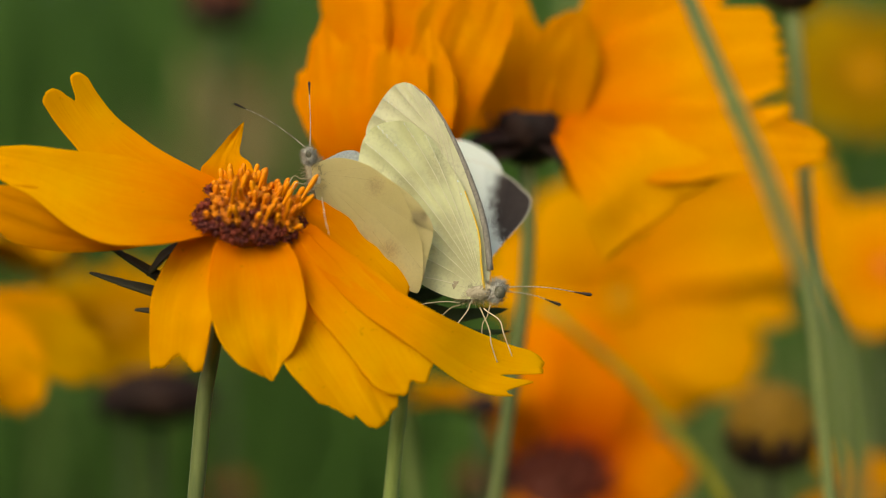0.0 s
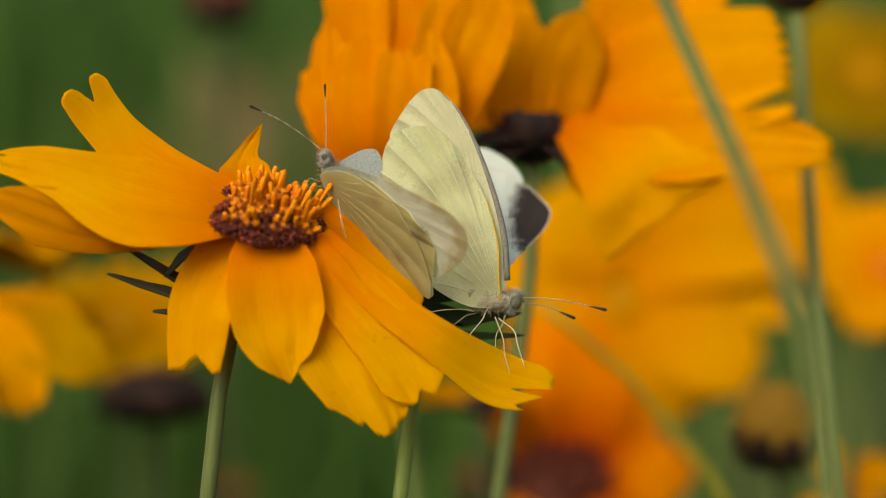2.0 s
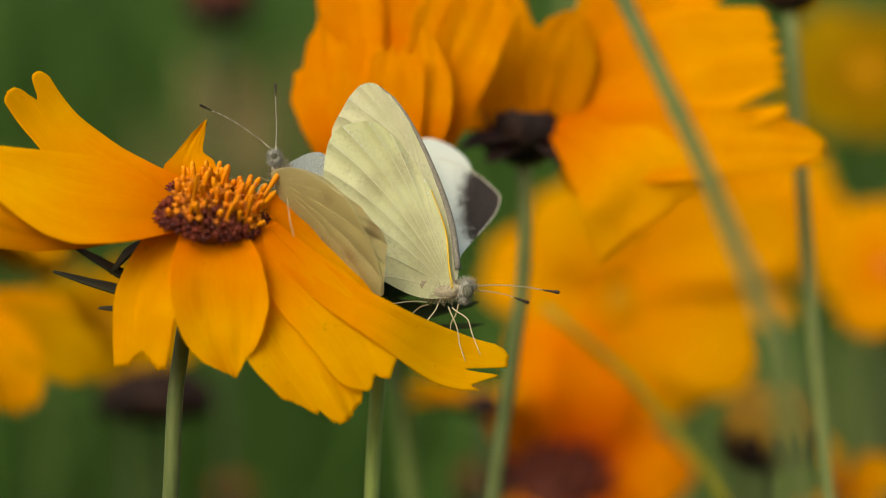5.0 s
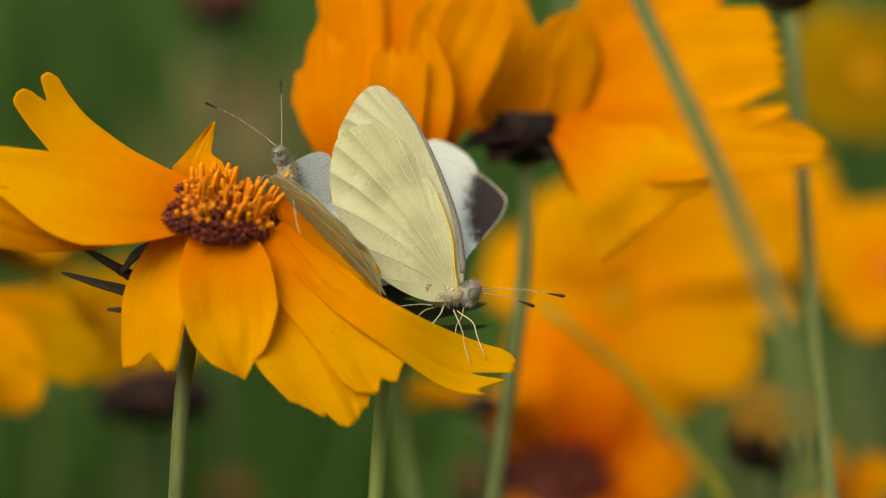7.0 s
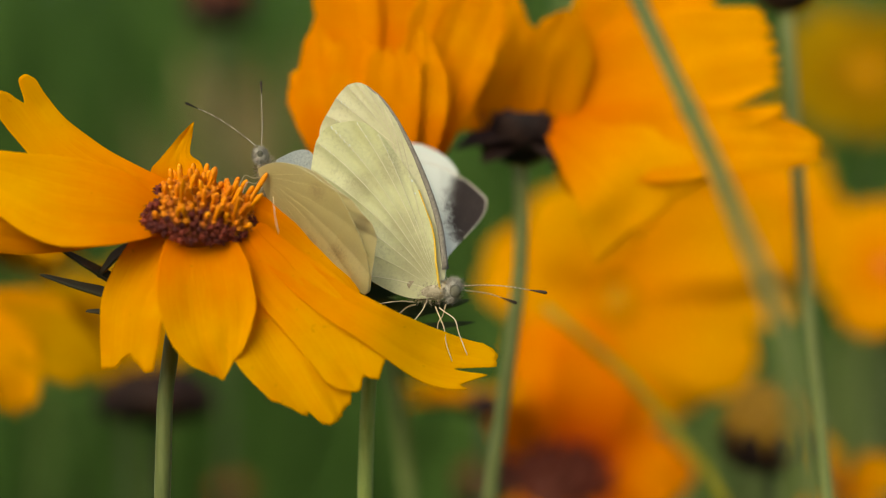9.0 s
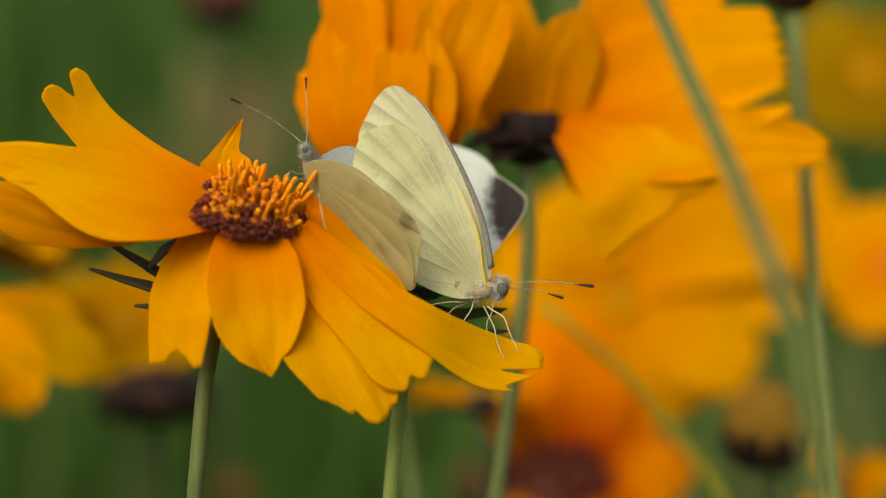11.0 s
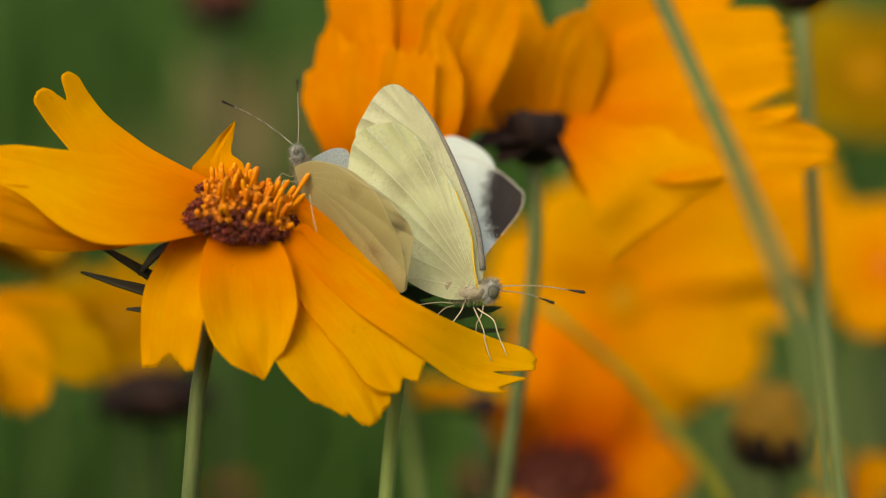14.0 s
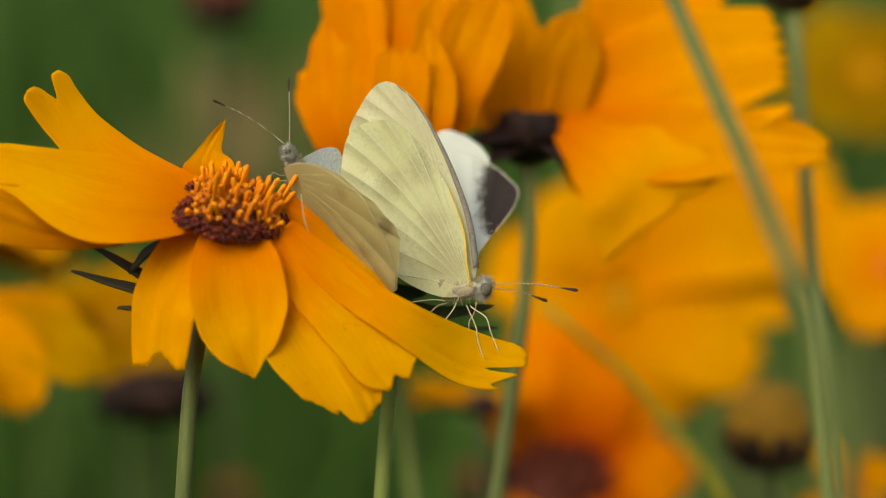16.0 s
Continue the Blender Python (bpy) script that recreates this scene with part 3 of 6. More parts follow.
def build_main_flower():
    thing = new("coreopsis_flower")
    thing.location = MAIN_ROOT
    tagged(thing, "golden yellow coreopsis in full bloom with a maroon disc", "flower", "coreopsis flowers in the meadow")
    top = BLOOM - MAIN_ROOT
    flexing = []

    def petal(path, widths, hint, notches, tip, tip_pow, cup, mat, flexes):
        k = len(thing.children)
        me = blade_mesh("petal", [Vector(p) * MM for p in path], [w * MM for w in widths], hint, mat, notches, tip, tip_pow, cup, 40 + k, 1.0, 0.18 * MM, 44, 44, 1.6)
        ob = part("petal", me, thing, "", Matrix.Translation(top))
        if flexes:
            flexing.append(ob)
    petal([(-3.3, 1, 2.2), (-9.7, 1.5, 4.5), (-16.4, 2, 7.8), (-21.0, 2, 12.2), (-24.1, 1, 16.9)], (2.0, 2.7, 3.4, 3.2, 3.3), (0.1, -1, 0.3), [(0.12, 0.13, 0.22)], 0.06, 6, 0.1, M_PETAL, False)
    petal([(-3.7, -3, -0.4), (-10.4, -5, 1.1), (-17.0, -6, 2.2), (-26.0, -6, 5.6), (-35.1, -5, 7.5)], (1.8, 5.2, 5.9, 3.2, 2.0), (0, -0.9, 0.4), [(0.3, 0.08, 0.12)], 0.2, 2.4, 0.12, M_PETAL, False)
    petal([(-10.2, 0, -1.6), (-16.6, -4, -2.1), (-22.5, -6, -1.3), (-27.8, -7, 0.5), (-34.0, -7, 2.6)], (1.4, 2.1, 3.1, 3.8, 2.8), (0, -0.95, -0.1), [], 0.3, 2.4, -0.1, M_PETAL_U, False)
    petal([(-3.5, 5, 3.7), (-3.6, 6, 6.2), (-3.4, 7, 8.7), (-1.5, 6, 12.3)], (3.9, 3.2, 1.4, 0.4), (0.1, -0.9, 0.3), [], 0.2, 2, 0.3, M_PETAL, False)
    petal([(-2.4, -1.0, -1.2), (-4.9, -2.5, -4.4), (-7.8, -4.6, -10.8), (-8.7, -5.2, -18.9)], (3.1, 4.4, 4.5, 3.5), (-0.25, -0.85, 0.4), [(-0.02, 0.07, 0.5)], 0.0, 3, 0.12, M_PETAL, False)
    petal([(0.0, -4.2, -1.9), (0.8, -6.0, -6.6), (1.4, -6.7, -11.1), (2.1, -7.5, -15.5), (3.3, -7.8, -19.9)], (3.7, 5.6, 5.9, 4.5, 1.1), (0, -0.9, 0.35), [], 0.15, 2, 0.15, M_PETAL, False)
    petal([(3.7, -3.4, -2.8), (6.9, -4.7, -9.6), (10.8, -5.7, -16.3), (16.1, -6.4, -25.7)], (3.4, 5.9, 6.2, 3.2), (-0.02, -0.9, 0.42), [(1.0, 0.13, 0.45), (0.42, 0.05, 0.09)], 0.06, 3, 0.02, M_PETAL, True)
    petal([(5.7, -3.2, -2.3), (11.1, -4.2, -8.5), (16.4, -5.1, -14.1), (20.6, -5.6, -21.3)], (2.5, 4.4, 4.9, 3.8), (-0.02, -0.9, 0.44), [(0.0, 0.05, 0.25)], 0.12, 3, 0.02, M_PETAL, True)
    petal([(6.9, -2.6, -2.1), (13.9, -4.1, -8.7), (21.4, -4.7, -13.7), (29.2, -1.2, -18.3), (36.6, 0.6, -19.6)], (1.7, 2.3, 2.7, 3.7, 2.8), (0.04, -0.9, 0.46), [(0.22, 0.19, 0.13), (0.78, 0.13, 0.3)], 0.06, 4, 0.03, M_PETAL, True)
    petal([(5.5, 0.6, 0.9), (10.2, 0.4, -2.3), (14.6, 0.4, -6.3), (18.8, 0.6, -10.7)], (2.5, 3.8, 4.1, 3.1), (0.1, -0.9, 0.45), [], 0.12, 3, 0.06, M_PETAL_O, True)
    axis = Vector((0.15, -0.45, 0.88))
    head = main_disc(thing, axis)
    head.matrix_basis = Matrix.Translation(top + Vector((-0.4, -0.8, -0.1)) * MM) @ head.matrix_basis
    at = lambda *p: top + Vector(p) * MM
    knee = Vector((-0.0313, 0.262, 0.385)) - MAIN_ROOT
    lower = part("lower_stem", tube_mesh("lower_stem", [(0, 0, -0.015), knee * 0.5, knee * 1.012], [1.25 * MM, 1.15 * MM, 1.05 * MM], M_STEM_M, 12, 30), thing, "ribbed green flower stem")
    run = [Vector(p) - MAIN_ROOT - top for p in ((-0.0313, 0.262, 0.384), (-0.0312, 0.262, 0.4), (-0.0311, 0.262, 0.4187), (-0.03, 0.262, 0.4316), (-0.0283, 0.262, 0.4408), (-0.025, 0.262, 0.4501))]
    upper = part("stem", tube_mesh("stem", evened(run), [1.1 * MM, 1.05 * MM, 0.97 * MM], M_STEM_M, 12, 80), thing, "ribbed green flower stem", Matrix.Translation(top))
    v, f = tube([at(0.3, 1.5, -1), at(-0.5, 2, -4), at(-1.0, 2, -6)], [6.2 * MM, 5.0 * MM, 1.4 * MM], 16, 8)
    part("calyx", mesh_from("calyx", v, f, [M_CALYX]), thing, "dark cup of bracts under the petals")
    for pts, hw in (([(-7.3, 2, -9.7), (-11.4, 1, -7.6), (-14.6, 0, -5.4), (-18.1, -1, -3.1)], 1.15),
                    ([(-8.0, 2, -11.1), (-12.1, 1, -9.1), (-16.2, 0, -8.0), (-20.1, -1, -6.6)], 1.15),
                    ([(-8.7, 2, -12.5), (-11.4, 1, -11.9), (-12.9, 0, -11.5), (-14.4, -1, -11.3)], 0.8),
                    ([(-5.6, 0, -2.5), (-8.7, 0, -3.4), (-11.1, 0, -4.7), (-13.3, 0, -7.3)], 1.4)):
        sp = sepal_at(thing, pts, hw)
        sp.matrix_basis = Matrix.Translation(top)
    return thing, flexing, top, (upper, lower, knee)


def build_hidden_plant():
    """The neighbour whose pale stem and dark sepals show below and behind the main bloom."""
    thing = new("coreopsis_flower")
    thing.location = (-0.0125, 0.275, 0)
    tagged(thing, "green flower stem and dark sepals of a neighbouring bloom", "flower", "coreopsis flowers in the meadow")
    knee = Vector((-0.0122, 0.275, 0.365)) - thing.location
    part("lower_stem", tube_mesh("lower_stem", [(0, 0, -0.015), knee * 0.5, knee * 1.01], [1.3 * MM, 1.2 * MM, 1.1 * MM], M_STEM_P, 12, 24), thing, "pale green stem")
    run = [Vector(p) - thing.location - knee for p in ((-0.0122, 0.275, 0.364), (-0.0097, 0.275, 0.395), (-0.0069, 0.274, 0.4168), (-0.0061, 0.273, 0.4254), (-0.0052, 0.272, 0.4329), (-0.0044, 0.271, 0.441))]
    upper = part("stem", tube_mesh("stem", evened(run, 40), [1.1 * MM, 1.05 * MM, 0.95 * MM], M_STEM_P, 12, 70), thing, "pale green stem", Matrix.Translation(knee))
    at = BLOOM - thing.location - knee
    for pts, hw in (([(10.6, 7, -8.2), (17.8, 9, -11.2), (25.1, 11, -12.7), (32.8, 12, -11.6)], 1.6),
                    ([(10.6, 7, -9.7), (16.3, 9, -12.6), (24.3, 11, -14.9), (33.3, 12, -14.6)], 1.0),
                    ([(10.5, 9, -6.8), (14.8, 11, -8.3), (19.2, 12, -9.8), (24.3, 13, -9.8)], 2.2)):
        part("sepal", sepal_mesh([Vector(p) * MM for p in pts], hw * MM, M_LEAF_D, (0, -1, 0.3)), upper, "dark green sepal", Matrix.Translation(at))
    v, f = blob((4.5 * MM, 4 * MM, 3.5 * MM), at + Vector((13, 9.5, -9.5)) * MM, 8, 14, None, 0.05, 2)
    part("calyx", mesh_from("calyx", v, f, [M_LEAF_D]), upper, "dark cup of bracts")
    return upper, knee


# ---- butterflies ----
def closed_curve(pts, n):
    k = len(pts)
    res = []
    for i in range(n):
        f = i / n * k
        j = int(f)
        t = f - j
        p0, p1, p2, p3 = (Vector(pts[(j + d) % k]) for d in (-1, 0, 1, 2))
        res.append(0.5 * (2 * p1 + (p2 - p0) * t + (2 * p0 - 5 * p1 + 4 * p2 - p3) * t * t + (3 * p1 - p0 - 3 * p2 + p3) * t ** 3))
    return res


def rib_ends(outline, first, last, n):
    """n points of a wing's edge, evenly from corner first to corner last."""
    rim = closed_curve(outline, len(outline) * 12)
    return [tuple(rim[int(round((first + (last - first) * k / (n - 1)) * 12)) % len(rim)]) for k in range(n)]


def wing_mesh(name, outline, bulge, lift, front, back, ribs=(), amp=0.016, bend=0.0, hub=None):
    """A wing in its own plane: x along the hinge, z out from it (mm), cambered in y and creased along its ribs;
    front skin on +y, back skin on -y. ribs: the points of the edge to which the creases run from the hub (the root).
    bend: how far the ribs leave the hub turned towards the leading edge (radians)."""
    rim = closed_curve(outline, 160)
    mid = sum(rim, Vector((0, 0))) / len(rim)
    o = Vector(hub or outline[0])
    turn = math.atan2((mid - o).y, (mid - o).x) if hub is None else 0.0

    def bearing(d):
        return (math.atan2(d.y, d.x) - turn + math.pi) % (2 * math.pi) - math.pi
    reach = max([(Vector(e) - o).length for e in ribs] or [20.0])
    ends = sorted(bearing(Vector(e) - o) for e in ribs)

    def unbent(a, far):
        if not (bend and ends):
            return a
        rear = min(1.0, max(0.0, (ends[-1] - a) / (ends[-1] - ends[0])))
        return a - bend * math.sqrt(rear) * (1 - min(1.0, far / reach))
    ridges = sorted(unbent(bearing(Vector(e) - o), (Vector(e) - o).length) for e in ribs)

    def along(e, u):
        """The point at u (0 to 1) of the rib that ends at e."""
        d = Vector(e) - o
        a, far = bearing(d), d.length
        goal = unbent(a, far)
        for _ in range(12):
            a += 0.6 * (goal - unbent(a, far * u))
        return o + Vector((math.cos(a + turn), math.sin(a + turn))) * far * u

    def camber(p):
        d = p - o
        far = d.length
        a = unbent(bearing(d), far)
        fold = 0.0
        for u, v in zip(ridges, ridges[1:]):
            if u <= a <= v and v > u:
                k = (a - u) / (v - u)
                fold = -4 * k * (1 - k) * min(1.0, (v - u) / 0.12)
        fold *= amp * far * min(1.0, far / 13)
        return (bulge * p.y * p.y + lift + fold + 0.05 * math.sin(p.x * 1.3 + p.y * 0.35)) * MM

    pts, rings = [], 16
    for k in range(rings):
        s = 1 - k / rings
        pts += [mid.lerp(p, s) for p in rim]
    pts.append(mid)
    n, N = len(pts), len(rim)
    t = 0.03 * MM
    verts = [(p.x * MM, camber(p) + t, p.y * MM) for p in pts] + [(p.x * MM, camber(p) - t, p.y * MM) for p in pts]
    faces, slots = [], []
    area = sum(a.x * b.y - b.x * a.y for a, b in zip(rim, rim[1:] + rim[:1]))

    def add(q, slot, flip):
        faces.append(tuple(q[::-1]) if flip else tuple(q))
        slots.append(slot)
    cw = area > 0
    for k in range(rings):
        for i in range(N):
            j = (i + 1) % N
            if k < rings - 1:
                q = (k * N + i, k * N + j, (k + 1) * N + j, (k + 1) * N + i)
            else:
                q = (k * N + i, k * N + j, n - 1)
            add(q, 0, cw)
            add(tuple(v + n for v in q), 1, not cw)
    verts += verts[:N] + verts[n:n + N]
    for i in range(N):
        j = (i + 1) % N
        add((2 * n + i, 2 * n + N + i, 2 * n + N + j, 2 * n + j), 0, cw)
    return mesh_from(name, verts, faces, [front, back], slots), camber, along


def add_veins(ob, camber, along, ends, mat, side, r=0.05):
    """Raised veins, each a thin tube from the wing's root to its edge, on one skin (side +1 or -1)."""
    for e in ends:
        pts = []
        for u in (0.1, 0.28, 0.46, 0.64, 0.82, 0.985):
            p = along(e, u)
            pts.append(Vector((p.x * MM, camber(p) + side * 0.06 * MM, p.y * MM)))
        part("vein", tube_mesh("vein", pts, [r * 0.15 * MM, r * 0.8 * MM, r * MM, r * MM, r * 0.7 * MM], mat, 5, 16), ob)


def hinge_frame(h):
    x = Vector((h[0], 0, h[1])).normalized()
    z = Vector((-x.z, 0, x.x))
    if z.z < 0:
        z = -z
    return Matrix((x, z.cross(x), z)).transposed().to_4x4()


def furry(parent, name, a, b, radius, mat, seed, label=""):
    """A hairy body segment from a to b (mm): an ellipsoid with hundreds of short hairs."""
    a, b = Vector(a) * MM, Vector(b) * MM
    rng = random.Random(seed)
    d = b - a
    pieces = [blob((radius * MM, radius * MM, d.length * 0.56), (a + b) / 2, 10, 16, tuple(d), 0.06, seed)]
    q = d.to_track_quat("Z", "Y").to_matrix()
    for i in range(900):
        th, ph = math.acos(rng.uniform(-0.95, 0.95)), rng.uniform(0, 6.283)
        nd = Vector((math.sin(th) * math.cos(ph), math.sin(th) * math.sin(ph), math.cos(th)))
        p = (a + b) / 2 + q @ Vector((nd.x * radius * MM, nd.y * radius * MM, nd.z * d.length * 0.56))
        out = (q @ nd + Vector((rng.uniform(-.5, .5), rng.uniform(-.5, .5), rng.uniform(-.5, .3)))).normalized()
        w = out.cross(Vector((rng.random(), rng.random(), 1))).normalized() * 0.045 * MM
        tip = p + out * rng.uniform(0.35, 1.0) * radius * 0.85 * MM
        pieces.append(([p - w, p + w, tip], [(0, 1, 2)]))
    v, f = join(*pieces)
    return part(name, mesh_from(name, v, f, [mat]), parent, label)


def leg(parent, pts, r=0.08):
    return part("leg", tube_mesh("leg", [Vector(p) * MM for p in pts], [r * 1.3 * MM, r * MM, r * 0.75 * MM], M_LEG, 6, 18), parent, "thin cream leg")


def antenna(parent, pts, k=1.0):
    P = [Vector(p) * MM for p in pts]
    ob = part("antenna", tube_mesh("antenna", P, [0.075 * MM, 0.055 * MM, 0.065 * MM], M_ANT, 6, 26), parent, "thin banded antenna")
    d = (P[-1] - P[-2]).normalized()
    part("club", tube_mesh("club", [P[-1] - d * 0.6 * MM, P[-1] + d * (0.8 * k - 0.3) * MM, P[-1] + d * (1.7 * k - 0.3) * MM, P[-1] + d * (2.0 * k - 0.3) * MM], [0.07 * MM, 0.17 * k * MM, 0.25 * k * MM, 0.12 * MM], M_CLUB, 8, 10), ob, "black club at the tip")


W_GREEN = wing_material("wing_under_greenish", (0.64, 0.67, 0.38), (0.77, 0.80, 0.56), sheer=0.28, dusk=[(5.9, 4.9, 1.0), (4.0, 2.5, 1.0), (9.7, 11.2, 0.9), (12.7, 7.8, 0.8), (2.4, 0.8, 1.4)], dusk_colour=(0.42, 0.40, 0.24))
W_CREAM = wing_material("wing_under_cream", (0.66, 0.67, 0.44), (0.78, 0.79, 0.59), sheer=0.28)
W_WHITE = wing_material("wing_upper_white", (0.73, 0.81, 0.79), (0.83, 0.91, 0.89), dusting=0.1, sheer=0.3)
W_THIN = wing_material("wing_upper_thin_white", (0.78, 0.83, 0.78), (0.86, 0.91, 0.86), sheer=0.62)
W_TIP = wing_material("wing_upper_dark_tip", (0.73, 0.81, 0.79), (0.83, 0.91, 0.89), dusting=0.1, sheer=0.3, marks=[(-1.2, 21.8, 3.0), (-1.5, 19.4, 3.3), (-1.7, 16.6, 3.0), (-1.9, 13.9, 2.4), (-2.0, 11.4, 1.5)], mark_colour=(0.036, 0.030, 0.029), crisp=1.7, ragged=(3600.0, 6.5))
# a pale underside; its tan paints in the warm light passing through
W_TAN = wing_material("wing_under_tan_lit_through", (0.60, 0.50, 0.23), (0.76, 0.67, 0.38), sheer=0.66, dusting=0.2, mark_colour=(0.30, 0.22, 0.11), crisp=0.8, marks=[(12.0, 2.3, 0.3), (5.0, 6.6, 0.2), (8.4, 0.5, 0.1)], thru=(1.0, 0.92, 0.68))
# darker copy of W_TAN: the forewing's shade is put into its colour
W_TAN_F = wing_material("wing_under_tan_painted_shade", (0.54, 0.45, 0.23), (0.68, 0.59, 0.34), sheer=0.66, dusting=0.25, thru=(1.0, 0.92, 0.68))
SPOTS = [(11.8, 7.6, 0.75), (12.9, 4.2, 0.95)]
ROOT_GREY = [(-1.2, 4.9, 2.0), (-0.5, 6.9, 1.6), (0.8, 8.8, 0.9)]
W_SPOT = wing_material("wing_upper_two_spots", (0.82, 0.86, 0.79), (0.90, 0.94, 0.88), dusting=0.08, sheer=0.6, marks=SPOTS, dusk=ROOT_GREY, dusk_colour=(0.13, 0.17, 0.22))
# white to its edge; the tan margin is shade painted into the colour
W_SPOT_F = wing_material("wing_upper_two_spots_shaded_edge", (0.82, 0.86, 0.79), (0.90, 0.94, 0.88), dusting=0.08, sheer=0.45, marks=SPOTS, dusk=ROOT_GREY, dusk_colour=(0.13, 0.17, 0.22), shade_band=[(5.0, 11.2, 0.3), (8.0, 12.9, 0.5), (11.0, 14.3, 0.9), (14.0, 14.8, 1.4), (16.8, 12.8, 1.6), (18.0, 9.6, 1.4), (18.4, 6.8, 1.0)])
W_DUSK = wing_material("wing_upper_dusky_root", (0.73, 0.81, 0.79), (0.83, 0.91, 0.89), dusting=0.1, sheer=0.3, dusk=[(-0.7, 5.4, 4.2), (0.3, 8.4, 4.2), (1.3, 4.9, 3.6)], dusk_colour=(0.05, 0.10, 0.15))
M_FRINGE = speck_material("wing_fringe_white", (0.6, 0.58, 0.5), (0.8, 0.78, 0.7), 3000.0)
M_YELLOW_EDGE = speck_material("wing_root_yellow", (0.7, 0.42, 0.03), (0.8, 0.55, 0.08), 900.0)

B1_HINGE, B2_HINGE = hinge_frame((-0.94, 0.34)), hinge_frame((0.7, -0.71))
B1_AT, B2_AT = Vector((0.00462, 0.266, 0.44632)), Vector((-0.01676, 0.262, 0.45682))


def build_butterfly_one():
    """The upper partner: wings held up, the far pair half open so that its dark tip shows."""
    b = new("butterfly")
    b.location = B1_AT
    tagged(b, "white butterfly, greenish folded wings, one dark wing tip", "butterfly", "mating butterflies")
    hub = (8.3, 13.6)
    me, cam_f, along = wing_mesh("forewing", B1_FORE, 0.002, -0.45, W_CREAM, W_WHITE, rib_ends(B1_FORE, 5.4, 10.0, 7), 0.055, 0.0, hub)
    fw = part("forewing", me, b, "cream forewing underside with fine veins", B1_HINGE)
    add_veins(fw, cam_f, along, rib_ends(B1_FORE, 5.4, 10.0, 7), M_VEIN_D, 1, 0.055)
    root = Vector(B1_FORE[0])
    add_veins(fw, cam_f, lambda e, u: root.lerp(Vector(e), u), rib_ends(B1_FORE, 4.4, 5.4, 3), M_VEIN_D, 1, 0.06)
    cost = [B1_FORE[i] for i in (1, 2, 3, 4, 5, 6)]
    part("costa", tube_mesh("costa", [Vector((p[0] * MM, cam_f(Vector(p)), p[1] * MM)) for p in cost], [0.46 * MM, 0.42 * MM, 0.3 * MM, 0.16 * MM, 0.07 * MM], M_COSTA, 8, 30), fw, "grey leading edge")
    me, cam_h, along = wing_mesh("hindwing", B1_HIND, 0.002, 0.36, W_GREEN, W_WHITE, rib_ends(B1_HIND, 3.4, 12.6, 9), 0.030, 0.42)
    hw = part("hindwing", me, b, "greenish yellow hindwing underside with pale veins", B1_HINGE)
    add_veins(hw, cam_h, along, rib_ends(B1_HIND, 3.4, 12.6, 9), M_VEIN, 1, 0.055)
    yl = [B1_HIND[i] for i in (0, 1, 2, 3)]
    part("costal_streak", tube_mesh("costal_streak", [Vector((p[0] * MM, cam_h(Vector(p)) + 0.05 * MM, p[1] * MM)) for p in yl], [0.16 * MM, 0.15 * MM, 0.09 * MM], M_YELLOW_EDGE, 6, 16), hw, "yellow streak at the wing root")
    me, cam_f, along = wing_mesh("forewing", B1_FAR_FORE, 0.001, -1.2, W_TIP, W_CREAM, rib_ends(B1_FAR_FORE, 3.0, 8.0, 6), 0.007)
    fw = part("forewing", me, b, "white forewing with a black tip")
    edge = [B1_FAR_FORE[i] for i in (2, 3, 4, 5, 6, 7, 8)]
    part("fringe", tube_mesh("fringe", [Vector((p[0] * MM, cam_f(Vector(p)), p[1] * MM)) for p in edge], [0.06 * MM, 0.09 * MM, 0.06 * MM], M_FRINGE, 6, 30), fw, "white fringe of scales")
    me, cam_h, along = wing_mesh("hindwing", B1_FAR_HIND, 0.001, -1.6, W_WHITE, W_GREEN)
    hw = part("hindwing", me, b, "white hindwing upper side")
    far = [fw, hw]
    furry(b, "thorax", (1.9, 0.4, -1.7), (-3, 0.8, -1.9), 1.25, M_FUR, 3, "pale furry thorax")
    furry(b, "head", (3.2, 0, -2), (1.4, 0, -1.3), 1.25, M_FUR_G, 4, "grey furry head")
    v, f = blob((0.75 * MM, 0.6 * MM, 0.85 * MM), Vector((2.6, -1, -1.8)) * MM, 10, 14)
    part("eye", mesh_from("eye", v, f, [M_EYE]), b, "olive compound eye")
    part("abdomen", tube_mesh("abdomen", [Vector(p) * MM for p in ((-2.6, 0.5, -1.2), (-5.6, 2, 0.7), (-8.5, 2, 2.6), (-11, 0, 3.8))], [1.2 * MM, 1.3 * MM, 1.1 * MM, 0.6 * MM], M_ABDOMEN, 14, 18), b, "cream abdomen")
    for a in ((((-2.6, 0, -3.2), (-4.2, -1.2, -3), (-6.7, -3, -3.2), (-9, -4.5, -3.7))),
              (((-2.4, 0.8, -3.5), (-3.5, 0.8, -3.8), (-4.5, 0.5, -4.6), (-5.4, 1, -5.4))),
              (((-1.2, -1, -3.4), (-1.6, -3, -4.2), (-3.1, -5.8, -6.1), (-3.7, -7.2, -7.8), (-4, -8, -9.7))),
              (((0.1, -1, -3.8), (0.4, -3, -4.5), (1.2, -5.2, -6.5), (1.4, -6.2, -8.2), (2.1, -6.8, -10.4))),
              (((0.6, -1, -3.9), (1.1, -2, -4.3), (2.5, -4, -5.3), (3, -5, -7), (4, -5.8, -9.7))),
              (((1.4, 0, -3.5), (1, -0.5, -4.9), (0.4, -1, -5.9), (0.3, -2, -7.8)))):
        leg(b, a)
    antenna(b, [(3.4, 0, -1.2), (5.9, 0, -1.1), (9.2, 0, -1.3), (12.7, 0, -1.9)])
